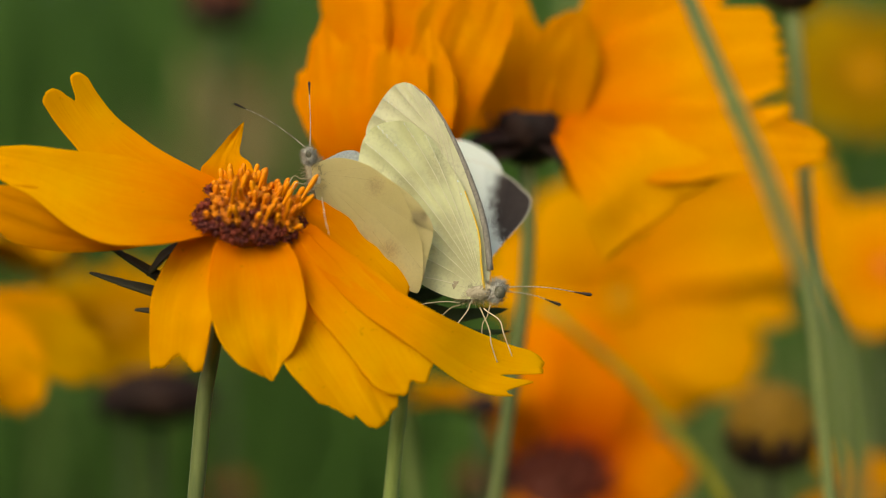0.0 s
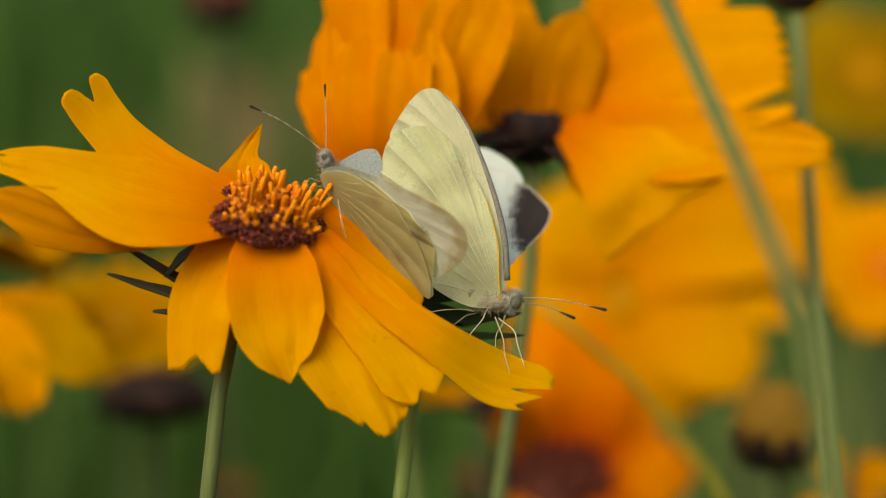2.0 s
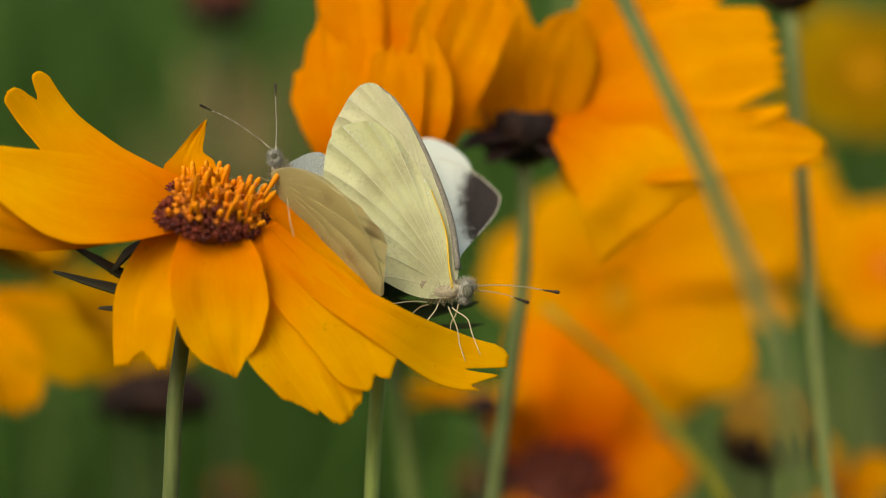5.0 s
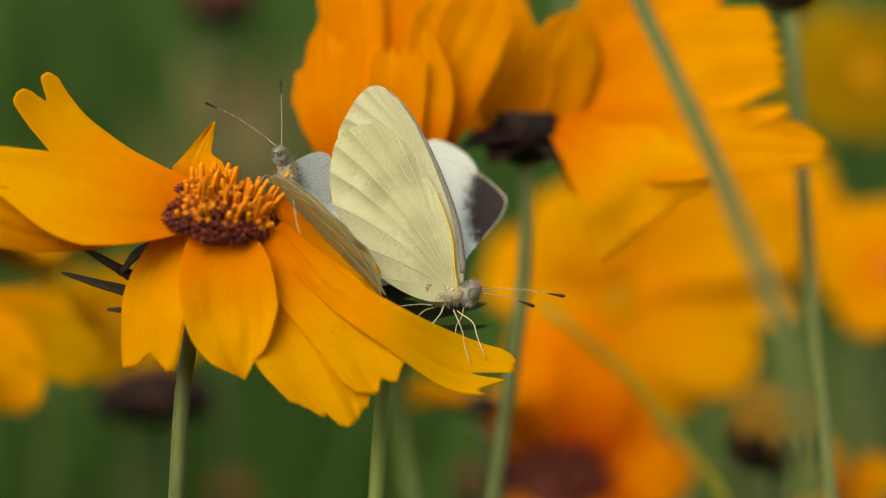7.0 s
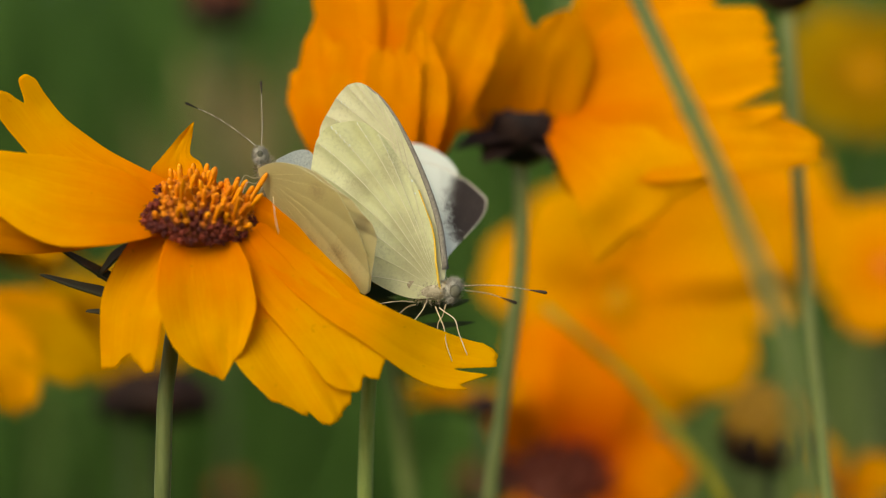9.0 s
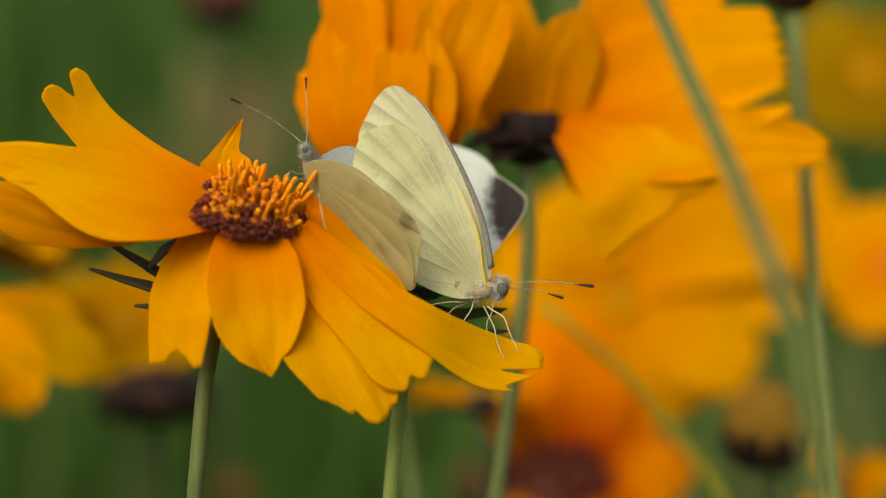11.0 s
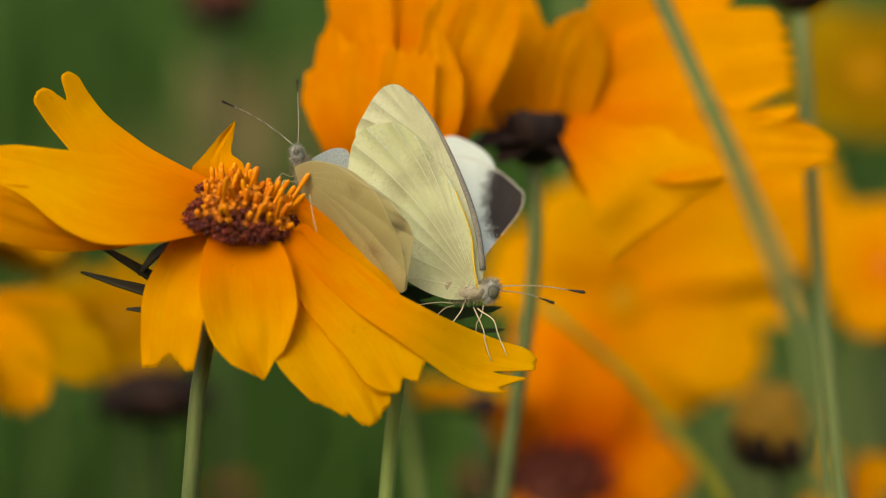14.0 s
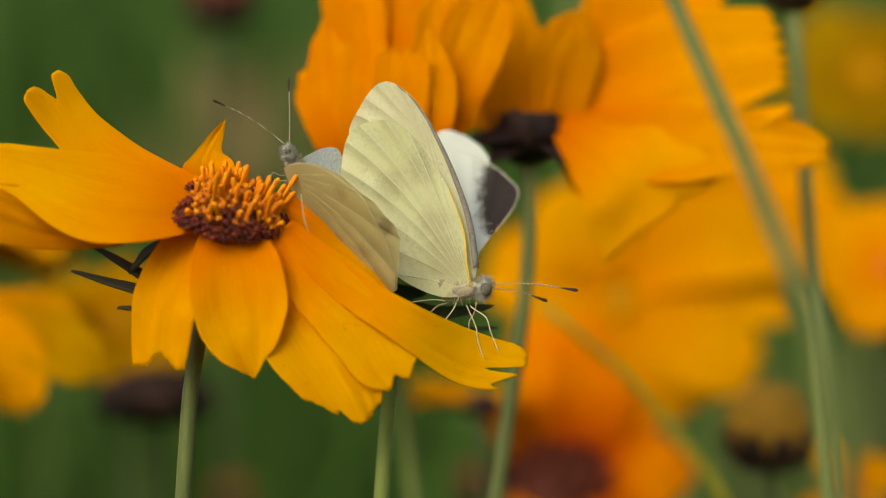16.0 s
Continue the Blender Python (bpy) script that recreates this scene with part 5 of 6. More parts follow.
# ---- the flowers behind ----
def build_far_flowers():
    made = {}
    made["a"] = side_bloom()
    made["b"] = crowded_bloom()
    made["c"] = broad_bloom()
    made["d"] = reddish_bloom()
    made["e"] = bloom("coreopsis_flower", "orange coreopsis facing forward", (0.1018, 0.46, 0), (0.0978, 0.46, 0.4458), (-0.1, -0.85, 0.4), around(9, 15, 0, 15, 7, 0, 5), M_PETAL_F, 4.5 * MM, M_FLORET_O, 1.2 * MM, None, M_STEM_D, 5)
    made["f"] = bloom("coreopsis_flower", "yellow coreopsis facing forward, half hidden", (0.0725, 0.49, 0), (0.0692, 0.49, 0.4614), (0.1, -0.8, 0.4), around(8, 15, -5, 24, 10, 20, 6), M_PETAL_F, 4 * MM, M_DISC_Y, 1.2 * MM, None, M_STEM_D, 6)
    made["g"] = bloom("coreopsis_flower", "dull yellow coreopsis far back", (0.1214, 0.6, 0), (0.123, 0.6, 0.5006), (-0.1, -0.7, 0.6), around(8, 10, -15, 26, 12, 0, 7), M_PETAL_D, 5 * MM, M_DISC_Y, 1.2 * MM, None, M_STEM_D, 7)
    made["j"] = bloom("coreopsis_flower", "dull yellow coreopsis facing forward over a withered head", (-0.0634, 0.43, 0), (-0.0679, 0.44, 0.434), (0.05, -0.6, 0.8), around(9, 15, -10, 20, 9, 0, 8), M_PETAL_J, 5 * MM, M_DISC_Y, 1.2 * MM, None, M_STEM_D, 8)
    made["k"] = drooping_bloom()
    made["l"] = bloom("coreopsis_flower", "yellow coreopsis behind the drooping petals", (-0.0961, 0.42, 0), (-0.0961, 0.42, 0.4501), (0, 0.2, 1), around(8, 10, -20, 22, 8, 5, 10), M_PETAL_F, 6 * MM, M_CALYX, 1.2 * MM, None, M_STEM_D, 10)
    made["m"] = bloom("coreopsis_flower", "small yellow coreopsis below the main bloom", (0.0104, 0.4, 0), (0.0077, 0.4, 0.4203), (0.1, 0.1, 1), [(180, 10, 5, 15, 4), (150, 20, 15, 14, 4), (-160, 0, -10, 13, 4), (100, 20, 20, 12, 4), (60, 20, 20, 12, 4)], M_PETAL, 3.6 * MM, M_CALYX, 1.0 * MM, None, M_STEM_D, 11)
    made["n"] = low_bloom()
    made["i"] = bloom("coreopsis_flower", "coreopsis on a tall straight stem", (0.0623, 0.33, 0), (0.0554, 0.33, 0.4921), (0, 0.1, 1), around(8, 30, 20, 22, 7, 0, 13), M_PETAL_O, 5.5 * MM, M_CALYX, 1.2 * MM, [(0.0623, 0.33, 0.4), (0.0596, 0.33, 0.4313), (0.0571, 0.33, 0.4626), (0.0558, 0.33, 0.4841)], M_STEM_G, 13)
    return made


def bud(name, label, root, head, r, top_mat, low_mat, via=None, axis=(0, 0, 1), stem_mat=None, flat=1.0):
    """A seed head or bud on its stem: a knobbly ball over a ring of bracts."""
    base = Vector(root)
    thing = new(name)
    thing.location = base
    tagged(thing, label, "flower bud")
    hd = Vector(head) - base
    pts = [Vector((0, 0, -0.015))] + [Vector(v) - base for v in (via or [])] + [hd]
    if not via:
        pts.insert(1, pts[0].lerp(pts[-1], 0.5) + Vector((0.003, 0.002, 0)))
    stem_part(thing, pts, 1.2 * MM, stem_mat or M_STEM)
    fr = head_frame(hd, axis) @ Matrix.Diagonal((1, 1, flat, 1))
    pieces = [blob((r * 0.9, r * 0.9, r * 0.95), (0, 0, 0.1 * r), 8, 14)]
    for i in range(90):
        z = 1 - 1.3 * (i + 0.5) / 90
        a = i * 2.39996
        s = math.sqrt(1 - z * z)
        n = Vector((s * math.cos(a), s * math.sin(a), z))
        pieces.append(blob((r * 0.1, r * 0.1, r * 0.16), n * r * 0.92 + Vector((0, 0, 0.1 * r)), 4, 6, tuple(n)))
    v, f = join(*pieces)
    part("seed_head", mesh_from("seed_head", v, f, [top_mat]), thing, "", fr)
    for i in range(9):
        a = 2 * math.pi * i / 9
        o = Vector((math.cos(a), math.sin(a), 0))
        pts = [o * r * 0.2 - Vector((0, 0, r * 0.95)), o * r * 0.85 - Vector((0, 0, r * 0.65)), o * r * 1.05 - Vector((0, 0, r * 0.1)), o * r * 1.0 + Vector((0, 0, r * 0.25))]
        part("bract", petal_mesh("bract", pts, r * 0.4, o, o, low_mat, (), 0.6, 0.5, 0.1, 0.0, i, 0.5, 0.3 * MM, 8, 6), thing, "", fr)
    return thing


def leaning_stem():
    base = Vector((0.032100000000000004, 0.154, 0))
    thing = new("meadow_plant")
    thing.location = base
    tagged(thing, "grey green leaning flower stem with swollen joints", "plant")
    knee = Vector((0.032100000000000004, 0.156, 0.35)) - base
    part("lower_stem", tube_mesh("lower_stem", [(0, 0, -0.015), knee * 0.5, knee * 1.004], [1.05 * MM, 1.0 * MM, 0.95 * MM], M_STEM_L, 12, 24), thing)
    P = [Vector(p) - base - knee for p in [(0.0318, 0.161, 0.4287), (0.0327, 0.168, 0.4346), (0.0335, 0.179, 0.4418), (0.0332, 0.19, 0.4475), (0.0327, 0.199, 0.4522), (0.0317, 0.208, 0.4585), (0.0302, 0.215, 0.4646), (0.0284, 0.219, 0.4702), (0.0262, 0.222, 0.4765), (0.0247, 0.224, 0.4813)]]
    upper = part("stem", tube_mesh("stem", evened([Vector((0, 0, -0.001))] + P), [0.95 * MM, 0.93 * MM, 0.9 * MM, 0.88 * MM], M_STEM_L, 12, 80), thing, "", Matrix.Translation(knee))
    v, f = blob((1.1 * MM, 1.1 * MM, 1.5 * MM), P[6], 8, 12, (-0.5, 0, 1))
    part("joint", mesh_from("joint", v, f, [M_STEM_L]), upper)
    return upper, knee


def slim_stem(label, pts, r, mat):
    base = Vector((pts[0][0], pts[0][1], 0))
    thing = new("meadow_plant")
    thing.location = base
    tagged(thing, label, "plant")
    stem_part(thing, [Vector((0, 0, -0.015))] + [Vector(p) - base for p in pts], r, mat)
    return thing


build_ground()
build_grass()
build_tuft()
main, flexing, main_top, (main_stem, main_low, main_knee) = build_main_flower()
neighbour_stem, neighbour_knee = build_hidden_plant()
b1, b1_far = build_butterfly_one()
b2, b2_near, b2_far = build_butterfly_two()
far_flowers = build_far_flowers()
lean_stem, lean_knee = leaning_stem()
seed_bud = bud("flower_bud", "round brown seed head with an ochre top", (0.0608, 0.37, 0), (0.0582, 0.37, 0.4178), 7.7 * MM, M_BUD_TOP, M_CALYX, None, (0, -0.25, 1), M_STEM_D)
bud("flower_bud", "russet seed head far back", (-0.0573, 0.55, 0), (-0.0585, 0.55, 0.5158), 8.5 * MM, M_BUD_RED, M_CALYX, None, (0, 0, 1), M_STEM_D)
bud("flower_bud", "dark withered seed head below a yellow flower", (-0.0558, 0.425, 0), (-0.0586, 0.425, 0.4196), 11.3 * MM, M_CALYX, M_CALYX, None, (0, 0.1, 1), M_STEM_D, 0.5)
for at, foot, size in (((-0.1241, 1.3, 0.5385), (-0.1212, 1.3, 0), 11), ((-0.0706, 0.7, 0.3667), (-0.07, 0.7, 0), 6), ((0.0104, 0.6, 0.3818), (0.0107, 0.6, 0), 6)):
    bud("flower_bud", "small russet seed head deep in the grass", foot, at, size * MM, M_BUD_RED, M_CALYX, None, (0, 0, 1), M_STEM_D)
slim_stem("yellow green stem slanting behind the flowers", [(0.0494, 0.36, 0.4052), (0.043, 0.36, 0.415), (0.0367, 0.36, 0.4226), (0.0313, 0.36, 0.4284), (0.0253, 0.36, 0.4346), (0.0172, 0.36, 0.4401)], 0.85 * MM, M_STEM_Y)
slim_stem("pale green stem between the flowers", [(0.032, 0.5, 0.3878), (0.0313, 0.5, 0.4691), (0.0306, 0.5, 0.5179)], 1.9 * MM, M_STEM)


# ---- what moves ----
def motions():
    roots = {ob: ob.location.copy() for ob in (main, seed_bud, *far_flowers.values())}

    def swing(ob, dx, dz=0.0, height=0.46):
        x, y, z = roots[ob]
        return pose(x, y, z + dz, 0, math.degrees(math.atan2(dx, height)), 0)

    sway = [(0, 0.0, 0.0), (0.1, -0.8, 0.0), (0.2, -0.5, 0.0), (0.3, 1.5, 0.0), (0.4, 3.5, 0.0), (0.5, 5.0, 0.0), (0.6, 5.5, 0.1), (0.7, 4.8, 0.1), (0.8, 2.0, 0.2), (0.9, 0.6, 0.2), (1, -0.7, 0.3), (1.1, -0.1, 0.2), (1.2, 2.3, 0.2), (1.3, 3.5, 0.1), (1.4, 3.4, 0.1), (1.5, 2.3, 0.0), (1.6, -0.2, -0.0), (1.7, -0.9, -0.1), (1.8, 0.3, -0.1), (1.9, 1.5, -0.2), (2, 2.3, -0.2), (2.1, 0.4, -0.2), (2.2, -5.7, -0.2), (2.3, -10.3, -0.2), (2.4, -10.5, -0.2), (2.5, -6.3, -0.2), (2.6, 1.3, -0.1), (2.7, 3.7, -0.0), (2.8, 1.5, 0.1), (2.9, -1.6, 0.2), (3, -4.7, 0.3), (3.1, -5.0, 0.2), (3.2, -3.1, 0.2), (3.3, -2.6, 0.1), (3.4, -3.6, 0.1), (3.5, -4.1, 0.0), (3.6, -3.9, -0.0), (3.7, -2.6, -0.1), (3.8, -0.2, -0.1), (3.9, -0.4, -0.1), (4, -1.9, -0.1), (4.1, -6.1, 0.3), (4.2, -10.3, 0.7), (4.6, -9.1, 0.5), (5.0, -4.7, 0.3), (5.4, -3.2, 0.1), (5.8, -7.0, -0.0), (6.3, -8.7, -0.3), (6.4, -9.4, -0.1), (6.5, -8.9, 0.0), (6.6, -7.2, 0.0), (6.8, -4.0, 0.1), (7, -3.6, 0.1), (7.2, -4.8, 0.1), (7.35, -5.0, 0.1), (7.5, -4.2, 0.1), (7.6, -2.0, 0.1), (7.8, -2.6, 0.1), (8, -5.8, 0.0), (8.2, -4.2, -0.1), (8.5, -4.6, -0.1), (8.6, -7.0, -0.1), (8.7, -8.5, -0.1), (9.1, -5.2, 0.0), (9.6, -2.2, 0.2), (10.1, -4.9, 0.3), (10.5, -3.7, 0.4), (10.8, -2.5, 0.4), (10.9, -2.0, 0.5), (11, -0.1, 0.5), (11.2, 2.0, 0.4), (11.4, -2.2, 0.4), (11.5, -2.9, 0.4), (11.6, -1.8, 0.3), (11.8, 0.5, 0.3), (12, -1.5, 0.3), (12.2, -2.5, 0.2), (12.5, -3.7, 0.1), (12.6, -4.7, 0.1), (12.8, -2.8, 0.1), (13, -2.3, 0.0), (13.2, -2.7, 0.0), (13.4, -1.0, 0.1), (13.5, -0.6, 0.1), (13.8, -2.1, 0.1), (14, -1.1, 0.1), (14.2, 1.1, 0.2), (14.5, -2.3, 0.3), (14.7, -1.4, 0.2), (15, -0.6, 0.1), (15.2, -1.7, 0.1), (15.5, -1.1, 0.1), (15.8, -2.8, 0.2), (16, -2.3, 0.3)]
    walk(main, [(t, swing(main, x * MM, z * MM)) for t, x, z in sway])
    stem_rows, low_rows, side_rows = [], [], []
    for t, x, z in sway:   # the stem bends: its lower run lags behind the bloom
        lag = pose(0, 0, 0, 0, math.degrees(0.18 * x / 26.0), 0)
        stem_rows.append((t, Matrix.Translation(main_top) @ lag))
        knee = main_top + lag @ (main_knee - main_top)
        low_rows.append((t, pose(0, 0, 0, 0, math.degrees(math.atan2(knee.x, knee.z) - math.atan2(main_knee.x, main_knee.z)), 0)))
        side_rows.append((t, Matrix.Translation(neighbour_knee) @ pose(0, 0, 0, 0, math.degrees(math.atan2(0.84 * x, 82.0)), 0)))
    walk(main_stem, stem_rows)
    walk(main_low, low_rows)
    walk(neighbour_stem, side_rows)
    for ob in flexing:
        walk(ob, [(t, Matrix.Translation(main_top) @ pose(0, 0, 0, 0, -a, 0)) for t, a in [(0, -0.00), (0.1, 0.19), (0.2, 0.38), (0.3, 0.57), (0.4, 0.76), (0.5, 0.95), (0.6, 1.07), (0.7, 1.19), (0.8, 1.30), (0.9, 1.42), (1, 1.54), (1.1, 1.30), (1.2, 1.07), (1.3, 0.83), (1.4, 0.59), (1.5, 0.36), (1.6, -0.21), (1.7, -0.78), (1.8, -1.35), (1.9, -1.92), (2, -2.49), (2.1, -1.61), (2.2, -0.74), (2.3, 0.14), (2.4, 1.02), (2.5, 1.90), (2.6, 1.73), (2.7, 1.57), (2.8, 1.40), (2.9, 1.23), (3, 1.07), (3.1, 0.97), (3.2, 0.88), (3.3, 0.78), (3.4, 0.69), (3.5, 0.59), (3.6, 0.31), (3.7, 0.02), (3.8, -0.26), (3.9, -0.55), (4, -0.83), (4.1, -0.71), (4.2, -0.59), (4.6, -0.23), (5.0, 0.13), (5.4, 0.49), (5.8, 0.85), (6.3, 1.30), (6.4, 0.95), (6.5, 0.59), (6.6, 0.40), (6.8, 0.02), (7, -0.36), (7.2, 0.21), (7.35, 0.64), (7.5, 1.07), (7.6, 1.16), (7.8, 1.35), (8, 1.54), (8.2, 1.11), (8.5, 0.47), (8.6, 0.53), (8.7, 0.59), (9.1, 0.53), (9.6, 0.45), (10.1, 0.38), (10.5, 0.31), (10.8, 0.27), (10.9, 0.25), (11, 0.24), (11.2, 0.62), (11.4, 1.00), (11.5, 1.19), (11.6, 1.04), (11.8, 0.76), (12, 0.47), (12.2, 0.43), (12.5, 0.36), (12.6, 0.31), (12.8, 0.21), (13, 0.12), (13.2, 0.17), (13.4, 0.21), (13.5, 0.24), (13.8, 0.31), (14, 0.36), (14.2, 0.40), (14.5, 0.47), (14.7, 0.33), (15, 0.12), (15.2, -0.64), (15.5, -1.78), (15.8, -0.36), (16, 0.59)]])
    walk(b1, [(t, Matrix.Translation(B1_AT + Vector((x * MM, 0, z * MM))) @ pose(0, 0, 0, 0, r, 0)) for t, x, z, r in [(0, 0.0, 0.0, 0.0), (0.1, -0.9, 0.1, -0.4), (0.2, -0.6, 0.2, -0.8), (0.3, 1.4, 0.3, -1.1), (0.4, 3.5, 0.3, -1.5), (0.5, 5.0, 0.4, -1.9), (0.6, 5.6, 0.6, -1.9), (0.7, 5.0, 0.7, -1.9), (0.8, 2.1, 0.8, -1.9), (0.9, 0.8, 1.0, -1.9), (1, -0.4, 1.1, -1.9), (1.1, 0.1, 0.9, -1.5), (1.2, 2.4, 0.7, -1.2), (1.3, 3.6, 0.6, -0.8), (1.4, 3.4, 0.4, -0.5), (1.5, 2.2, 0.2, -0.2), (1.6, -0.4, -0.1, 0.5), (1.7, -1.1, -0.4, 1.1), (1.8, 0.1, -0.6, 1.7), (1.9, 1.3, -0.9, 2.4), (2, 2.1, -1.2, 3.0), (2.1, 0.3, -0.8, 2.4), (2.2, -5.8, -0.4, 1.7), (2.3, -10.4, -0.1, 1.1), (2.4, -10.5, 0.3, 0.5), (2.5, -6.0, 0.7, -0.2), (2.6, 1.8, 0.7, -0.6), (2.7, 4.3, 0.6, -1.0), (2.8, 2.1, 0.5, -1.5), (2.9, -1.1, 0.5, -1.9), (3, -4.1, 0.4, -2.4), (3.1, -4.5, 0.3, -2.1), (3.2, -2.5, 0.3, -1.9), (3.3, -2.0, 0.2, -1.7), (3.4, -3.1, 0.1, -1.5), (3.5, -3.5, 0.0, -1.3), (3.6, -3.5, -0.2, -1.0), (3.7, -2.2, -0.4, -0.7), (3.8, 0.1, -0.6, -0.4), (3.9, -0.1, -0.8, -0.1), (4, -1.8, -0.9, 0.2), (4.1, -5.8, -0.5, 0.0), (4.2, -9.7, 0.0, -0.2), (4.6, -8.5, 0.0, -0.5), (5.0, -4.1, 0.1, -0.8), (5.4, -2.6, 0.1, -1.1), (5.8, -6.6, 0.1, -1.4), (6.3, -8.4, 0.1, -1.7), (6.4, -9.1, 0.1, -2.0), (6.5, -8.4, 0.1, -2.4), (6.6, -6.8, 0.1, -2.0), (6.8, -3.7, -0.1, -1.2), (7, -3.4, -0.3, -0.5), (7.2, -4.5, 0.0, -1.8), (7.35, -4.8, 0.2, -2.8), (7.5, -3.8, 0.4, -3.8), (7.6, -1.6, 0.5, -3.5), (7.8, -2.2, 0.5, -3.1), (8, -5.5, 0.6, -2.7), (8.2, -3.9, 0.3, -2.3), (8.5, -4.5, -0.1, -1.7), (8.6, -6.6, -0.0, -1.0), (8.7, -7.9, 0.1, -0.3), (9.1, -4.6, 0.1, -0.9), (9.6, -1.7, 0.1, -1.6), (10.1, -4.5, 0.2, -2.3), (10.5, -3.4, 0.2, -2.9), (10.8, -2.3, 0.2, -3.3), (10.9, -1.7, 0.2, -3.5), (11, 0.2, 0.2, -3.6), (11.2, 2.4, 0.3, -3.6), (11.4, -1.9, 0.4, -3.6), (11.5, -2.7, 0.5, -3.6), (11.6, -1.6, 0.4, -3.3), (11.8, 0.7, 0.3, -2.8), (12, -1.4, 0.2, -2.2), (12.2, -2.5, 0.1, -1.8), (12.5, -3.5, 0.0, -1.3), (12.6, -4.6, -0.0, -0.9), (12.8, -2.7, -0.1, -0.2), (13, -2.2, -0.1, 0.5), (13.2, -2.6, -0.1, -0.2), (13.4, -0.9, -0.1, -0.9), (13.5, -0.4, -0.1, -1.3), (13.8, -1.9, -0.1, -1.3), (14, -0.9, 0.0, -1.3), (14.2, 1.3, 0.1, -1.3), (14.5, -2.1, 0.2, -1.4), (14.7, -1.3, 0.1, -1.5), (15, -0.6, 0.0, -1.6), (15.2, -1.6, -0.4, 0.0), (15.5, -0.9, -1.0, 2.4), (15.8, -2.5, -0.2, 0.3), (16, -1.8, 0.3, -1.1)]])
    walk(b2, [(t, Matrix.Translation(B2_AT + Vector((x * MM, 0, z * MM)))) for t, x, z in [(0, 0.0, 0.0), (0.1, -1.0, -0.0), (0.2, -0.9, -0.0), (0.3, 1.0, -0.0), (0.4, 2.9, -0.1), (0.5, 4.3, -0.1), (0.6, 4.9, 0.0), (0.7, 4.4, 0.1), (0.8, 1.7, 0.2), (0.9, 0.5, 0.3), (1, -0.6, 0.4), (1.1, -0.1, 0.3), (1.2, 2.2, 0.2), (1.3, 3.4, 0.1), (1.4, 3.2, 0.1), (1.5, 2.0, 0.0), (1.6, -0.5, -0.1), (1.7, -1.2, -0.1), (1.8, 0.0, -0.2), (1.9, 1.2, -0.2), (2, 2.0, -0.3), (2.1, 0.1, -0.3), (2.2, -5.9, -0.3), (2.3, -10.5, -0.4), (2.4, -10.7, -0.4), (2.5, -6.3, -0.4), (2.6, 1.3, -0.4), (2.7, 3.9, -0.4), (2.8, 1.7, -0.3), (2.9, -1.3, -0.3), (3, -4.3, -0.3), (3.1, -4.8, -0.3), (3.2, -2.8, -0.3), (3.3, -2.3, -0.3), (3.4, -3.4, -0.3), (3.5, -3.9, -0.4), (3.6, -3.7, -0.4), (3.7, -2.3, -0.5), (3.8, 0.1, -0.6), (3.9, 0.0, -0.7), (4, -1.5, -0.8), (4.1, -5.6, -0.4), (4.2, -9.7, -0.1), (4.6, -8.5, -0.1), (5.0, -4.3, -0.2), (5.4, -2.8, -0.3), (5.8, -6.7, -0.3), (6.3, -8.6, -0.4), (6.4, -9.4, -0.2), (6.5, -9.0, 0.0), (6.6, -7.2, 0.0), (6.8, -4.0, 0.1), (7, -3.6, 0.1), (7.2, -4.8, 0.1), (7.35, -5.0, 0.0), (7.5, -4.0, 0.0), (7.6, -1.8, -0.0), (7.8, -2.5, -0.0), (8, -5.7, -0.1), (8.2, -4.0, -0.2), (8.5, -4.5, -0.3), (8.6, -6.7, -0.1), (8.7, -8.2, 0.0), (9.1, -5.0, 0.1), (9.6, -2.1, 0.2), (10.1, -5.0, 0.3), (10.5, -3.9, 0.4), (10.8, -2.8, 0.5), (10.9, -2.3, 0.5), (11, -0.4, 0.6), (11.2, 1.7, 0.5), (11.4, -2.6, 0.4), (11.5, -3.3, 0.4), (11.6, -2.2, 0.4), (11.8, 0.1, 0.4), (12, -1.8, 0.4), (12.2, -2.8, 0.3), (12.5, -3.9, 0.1), (12.6, -5.0, 0.1), (12.8, -3.2, 0.0), (13, -2.8, -0.1), (13.2, -3.2, -0.0), (13.4, -1.5, -0.0), (13.5, -1.1, 0.0), (13.8, -2.5, 0.2), (14, -1.5, 0.3), (14.2, 0.7, 0.3), (14.5, -2.6, 0.3), (14.7, -1.8, 0.3), (15, -1.1, 0.3), (15.2, -2.1, 0.1), (15.5, -1.4, -0.1), (15.8, -3.2, 0.2), (16, -2.6, 0.4)]])
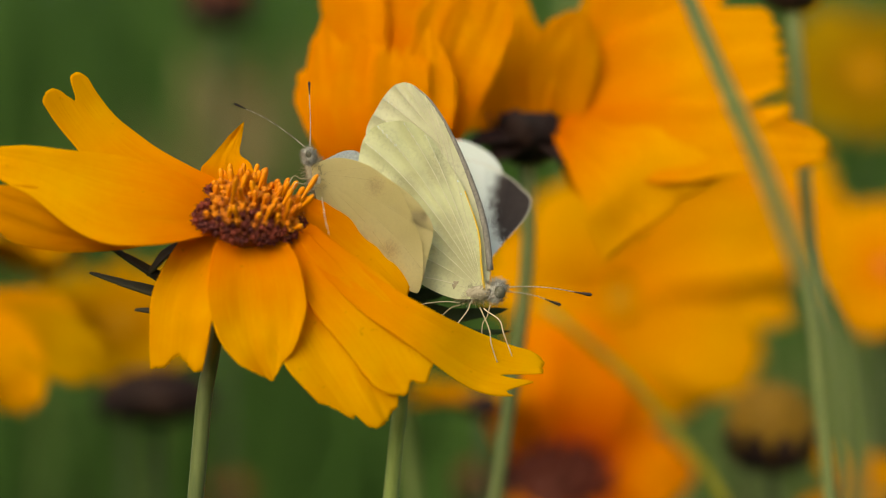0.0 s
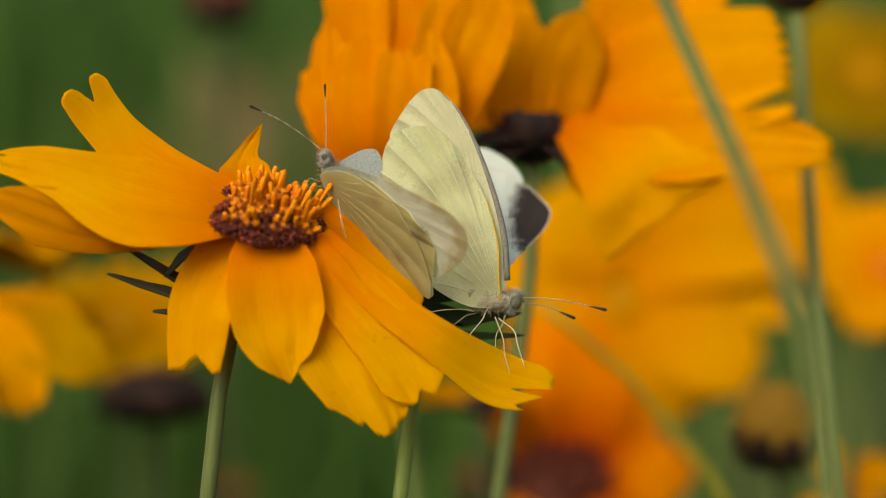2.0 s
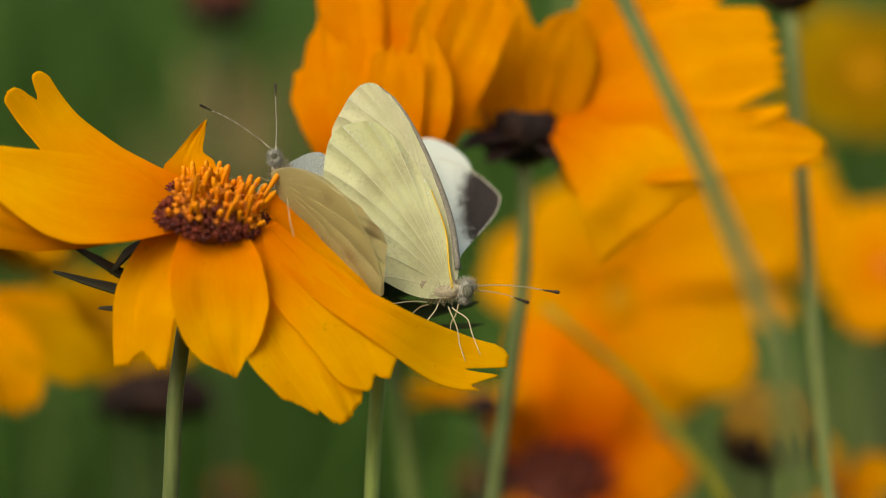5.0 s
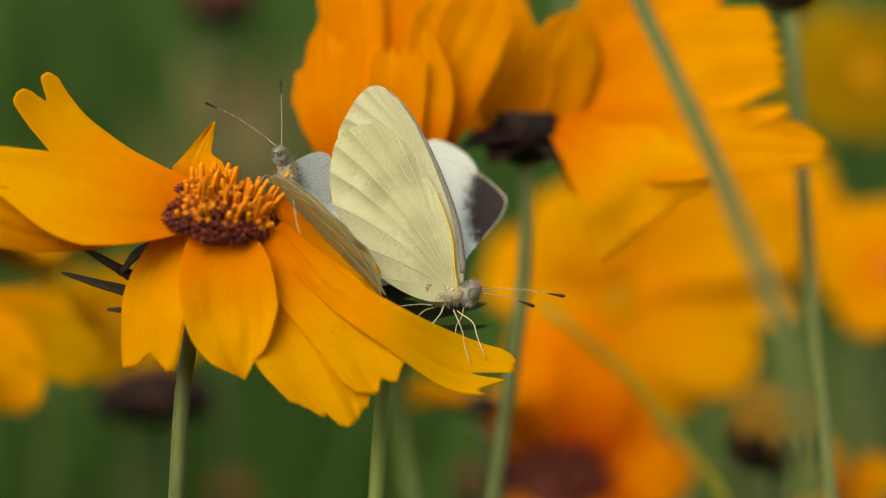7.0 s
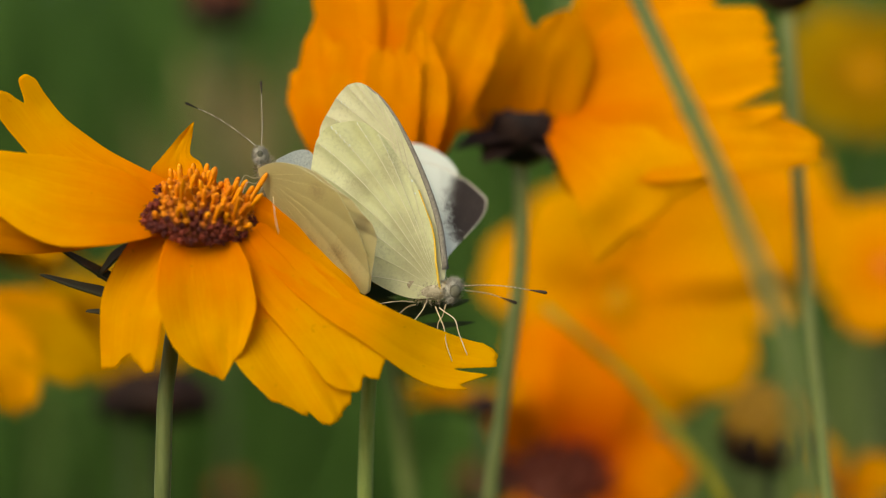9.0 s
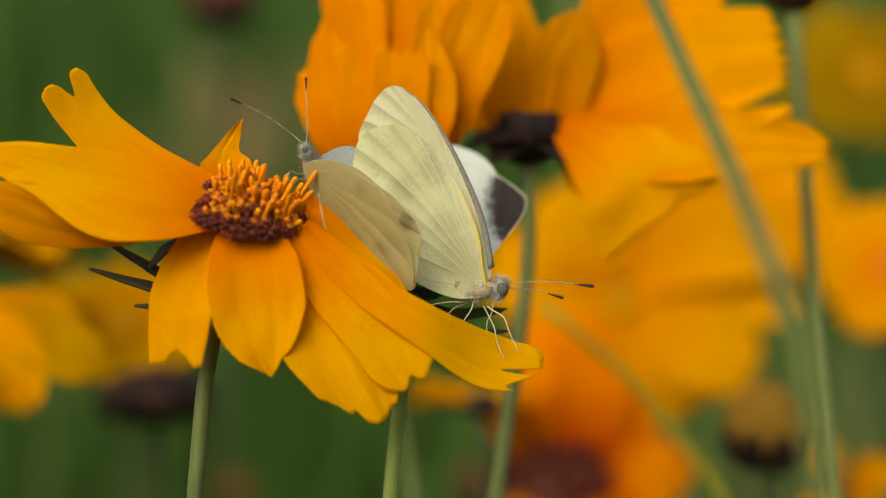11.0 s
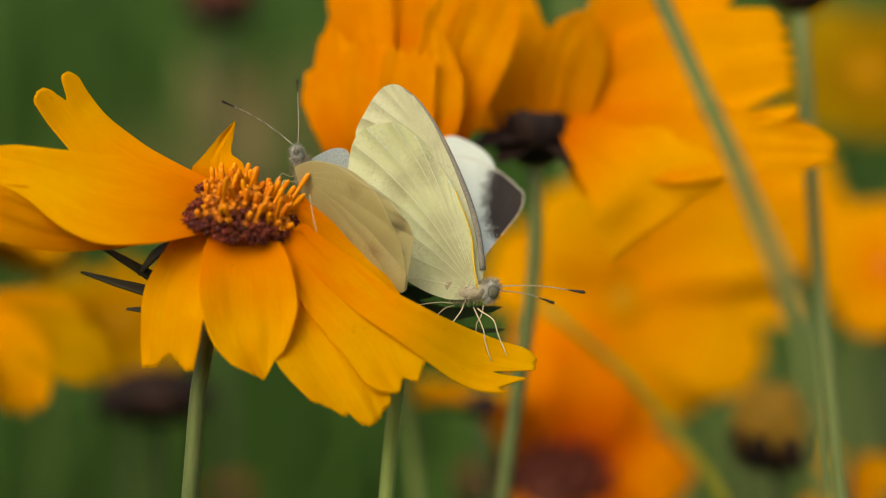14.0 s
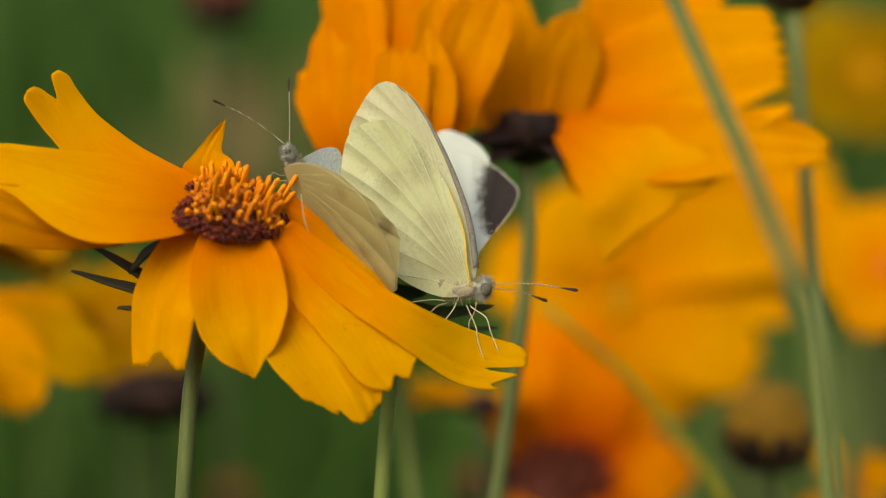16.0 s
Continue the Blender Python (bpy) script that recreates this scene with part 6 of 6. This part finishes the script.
    for ob in b2_near:
        walk(ob, [(t, B2_HINGE @ pose(0, 0, 0, a, 0, 0)) for t, a in [(0, 0), (0.1, 74), (0.2, 20), (0.3, 8), (0.5, 38), (0.6, 32), (0.8, 30), (1, 44), (1.1, 48), (1.3, 40), (1.5, 34), (1.8, 33), (1.9, 42), (2, 52), (2.1, 62), (2.2, 74), (2.3, 56), (2.4, 66), (2.5, 66), (2.6, 42), (2.7, 8), (2.8, 46), (2.9, 62), (3, 60), (3.1, 76), (3.2, 59), (3.3, 52), (3.4, 70), (3.5, 15), (3.6, 30), (3.7, 3), (3.8, 54), (3.9, 62), (4, 75), (4.1, 72), (4.2, 76), (4.8, 40), (5.3, 55), (5.8, 40), (6.3, 59), (6.5, 71), (6.6, 28), (6.8, 35), (7, 73), (7.2, 70), (7.5, 60), (7.8, 54), (8, 44), (8.2, 65), (8.5, 47), (8.7, 32), (9.4, 44), (10, 34), (10.8, 44), (11, 41), (11.5, 42), (12, 34), (12.5, 34), (13, 14), (13.5, 30), (14, 38), (14.5, 36), (15, 38), (15.3, 17), (15.5, 22), (15.8, 62), (16, 46)]])
    for ob in b2_far:
        fore = ob is b2_far[0]
        walk(ob, [(t, B2_HINGE @ pose(0, 4 * MM * min(1.0, max(0.0, -a / 28)) if fore else 0, 0, a if fore else -26 + 0.1 * a, 0, 0)) for t, a in [(0, -28), (0.1, -75), (0.2, -40), (0.3, -28), (0.4, 10), (0.5, 36), (0.6, 0), (0.8, -28), (1, -34), (1.1, -40), (1.3, -30), (1.5, -28), (1.8, -28), (1.9, 20), (2, 50), (2.1, 60), (2.2, 72), (2.3, 52), (2.4, 42), (2.5, 29), (2.6, 38), (2.7, 6), (2.8, 44), (2.9, 59), (3, 46), (3.1, 58), (3.2, 49), (3.3, 34), (3.4, -50), (3.5, -28), (3.6, -28), (3.7, -20), (3.8, 0), (3.9, 40), (4, 67), (4.1, 0), (4.2, -72), (4.8, -28), (5.3, -50), (5.8, -28), (6.3, -50), (6.5, -72), (6.6, -28), (6.8, -28), (7, -72), (7.2, -62), (7.5, -50), (7.8, -40), (8, -34), (8.2, -50), (8.5, -30), (8.7, -28), (9.4, -34), (10, -28), (10.8, -30), (11, -34), (11.5, -34), (12, -30), (12.5, -28), (13, -28), (13.5, -28), (14, -28), (14.5, -28), (15, -28), (15.5, -28), (15.8, -40), (16, -30)]])
    for ob in b1_far:
        walk(ob, [(t, B1_HINGE @ pose(0, 0, 0, 50 + a, 0, 0)) for t, a in [(0, 0), (2, 0), (2.6, 0), (3, -1), (4, -3), (4.2, -2), (6.5, 0), (7, -1), (7.5, -1), (8, 0), (8.5, 1), (11, 2), (13, 0), (15.5, -3), (16, -3)]])
    gust = [(0, 0), (0.5, 24), (1, 17), (1.5, 12), (2, 5), (2.5, -12), (3, 1), (3.5, -22), (4, -18), (5.2, -5), (6.5, -30), (7, -4), (7.5, -3), (8, -7), (8.5, -14), (9.3, -8), (10.2, 6), (11, 1), (11.5, 7), (12, 14), (12.5, -3), (13, 3), (13.5, 12), (14, 12), (14.5, 10), (15, 6), (15.5, 1), (16, 1)]
    for key, gain in (("a", 0.0885), ("b", 0.083), ("i", 0.089), ("k", 0.08), ("c", 0.05), ("f", 0.06)):
        walk(far_flowers[key], [(t, swing(far_flowers[key], v * gain * MM)) for t, v in gust])
    walk(lean_stem, [(t, Matrix.Translation(lean_knee) @ pose(0, 0, 0, 0, math.degrees(v / 2150), 0)) for t, v in [(0, 0), (0.5, -50), (1, -36), (1.5, -26), (2, -42), (2.5, 15), (3, 3), (3.5, -43), (4, -98), (5.2, -115), (6.5, -132), (7, -88), (7.5, -82), (8, -105), (8.5, -98), (9.6, -80), (11, -62), (11.5, -69), (12, -81), (12.5, -93), (13, -79), (13.5, -58), (14, -48), (14.5, -62), (15, -58), (15.5, -69), (16, -26)]])
    walk(seed_bud, [(t, swing(seed_bud, v * 0.108 * MM, 0, 0.42)) for t, v in [(0, 0), (0.5, 10), (1, 10), (1.5, 6), (2, 12), (2.5, -4), (3, 7), (3.5, -3), (4, -3), (5.2, -6), (6.5, -9), (7, 4), (7.5, 1), (8, 0), (8.5, -7), (9.6, -5), (11, -4), (11.5, -1), (12, 6), (12.5, 4), (13, 3), (13.5, 7), (14, 9), (14.5, 7), (15, 7), (15.5, 11), (16, -3)]])


motions()
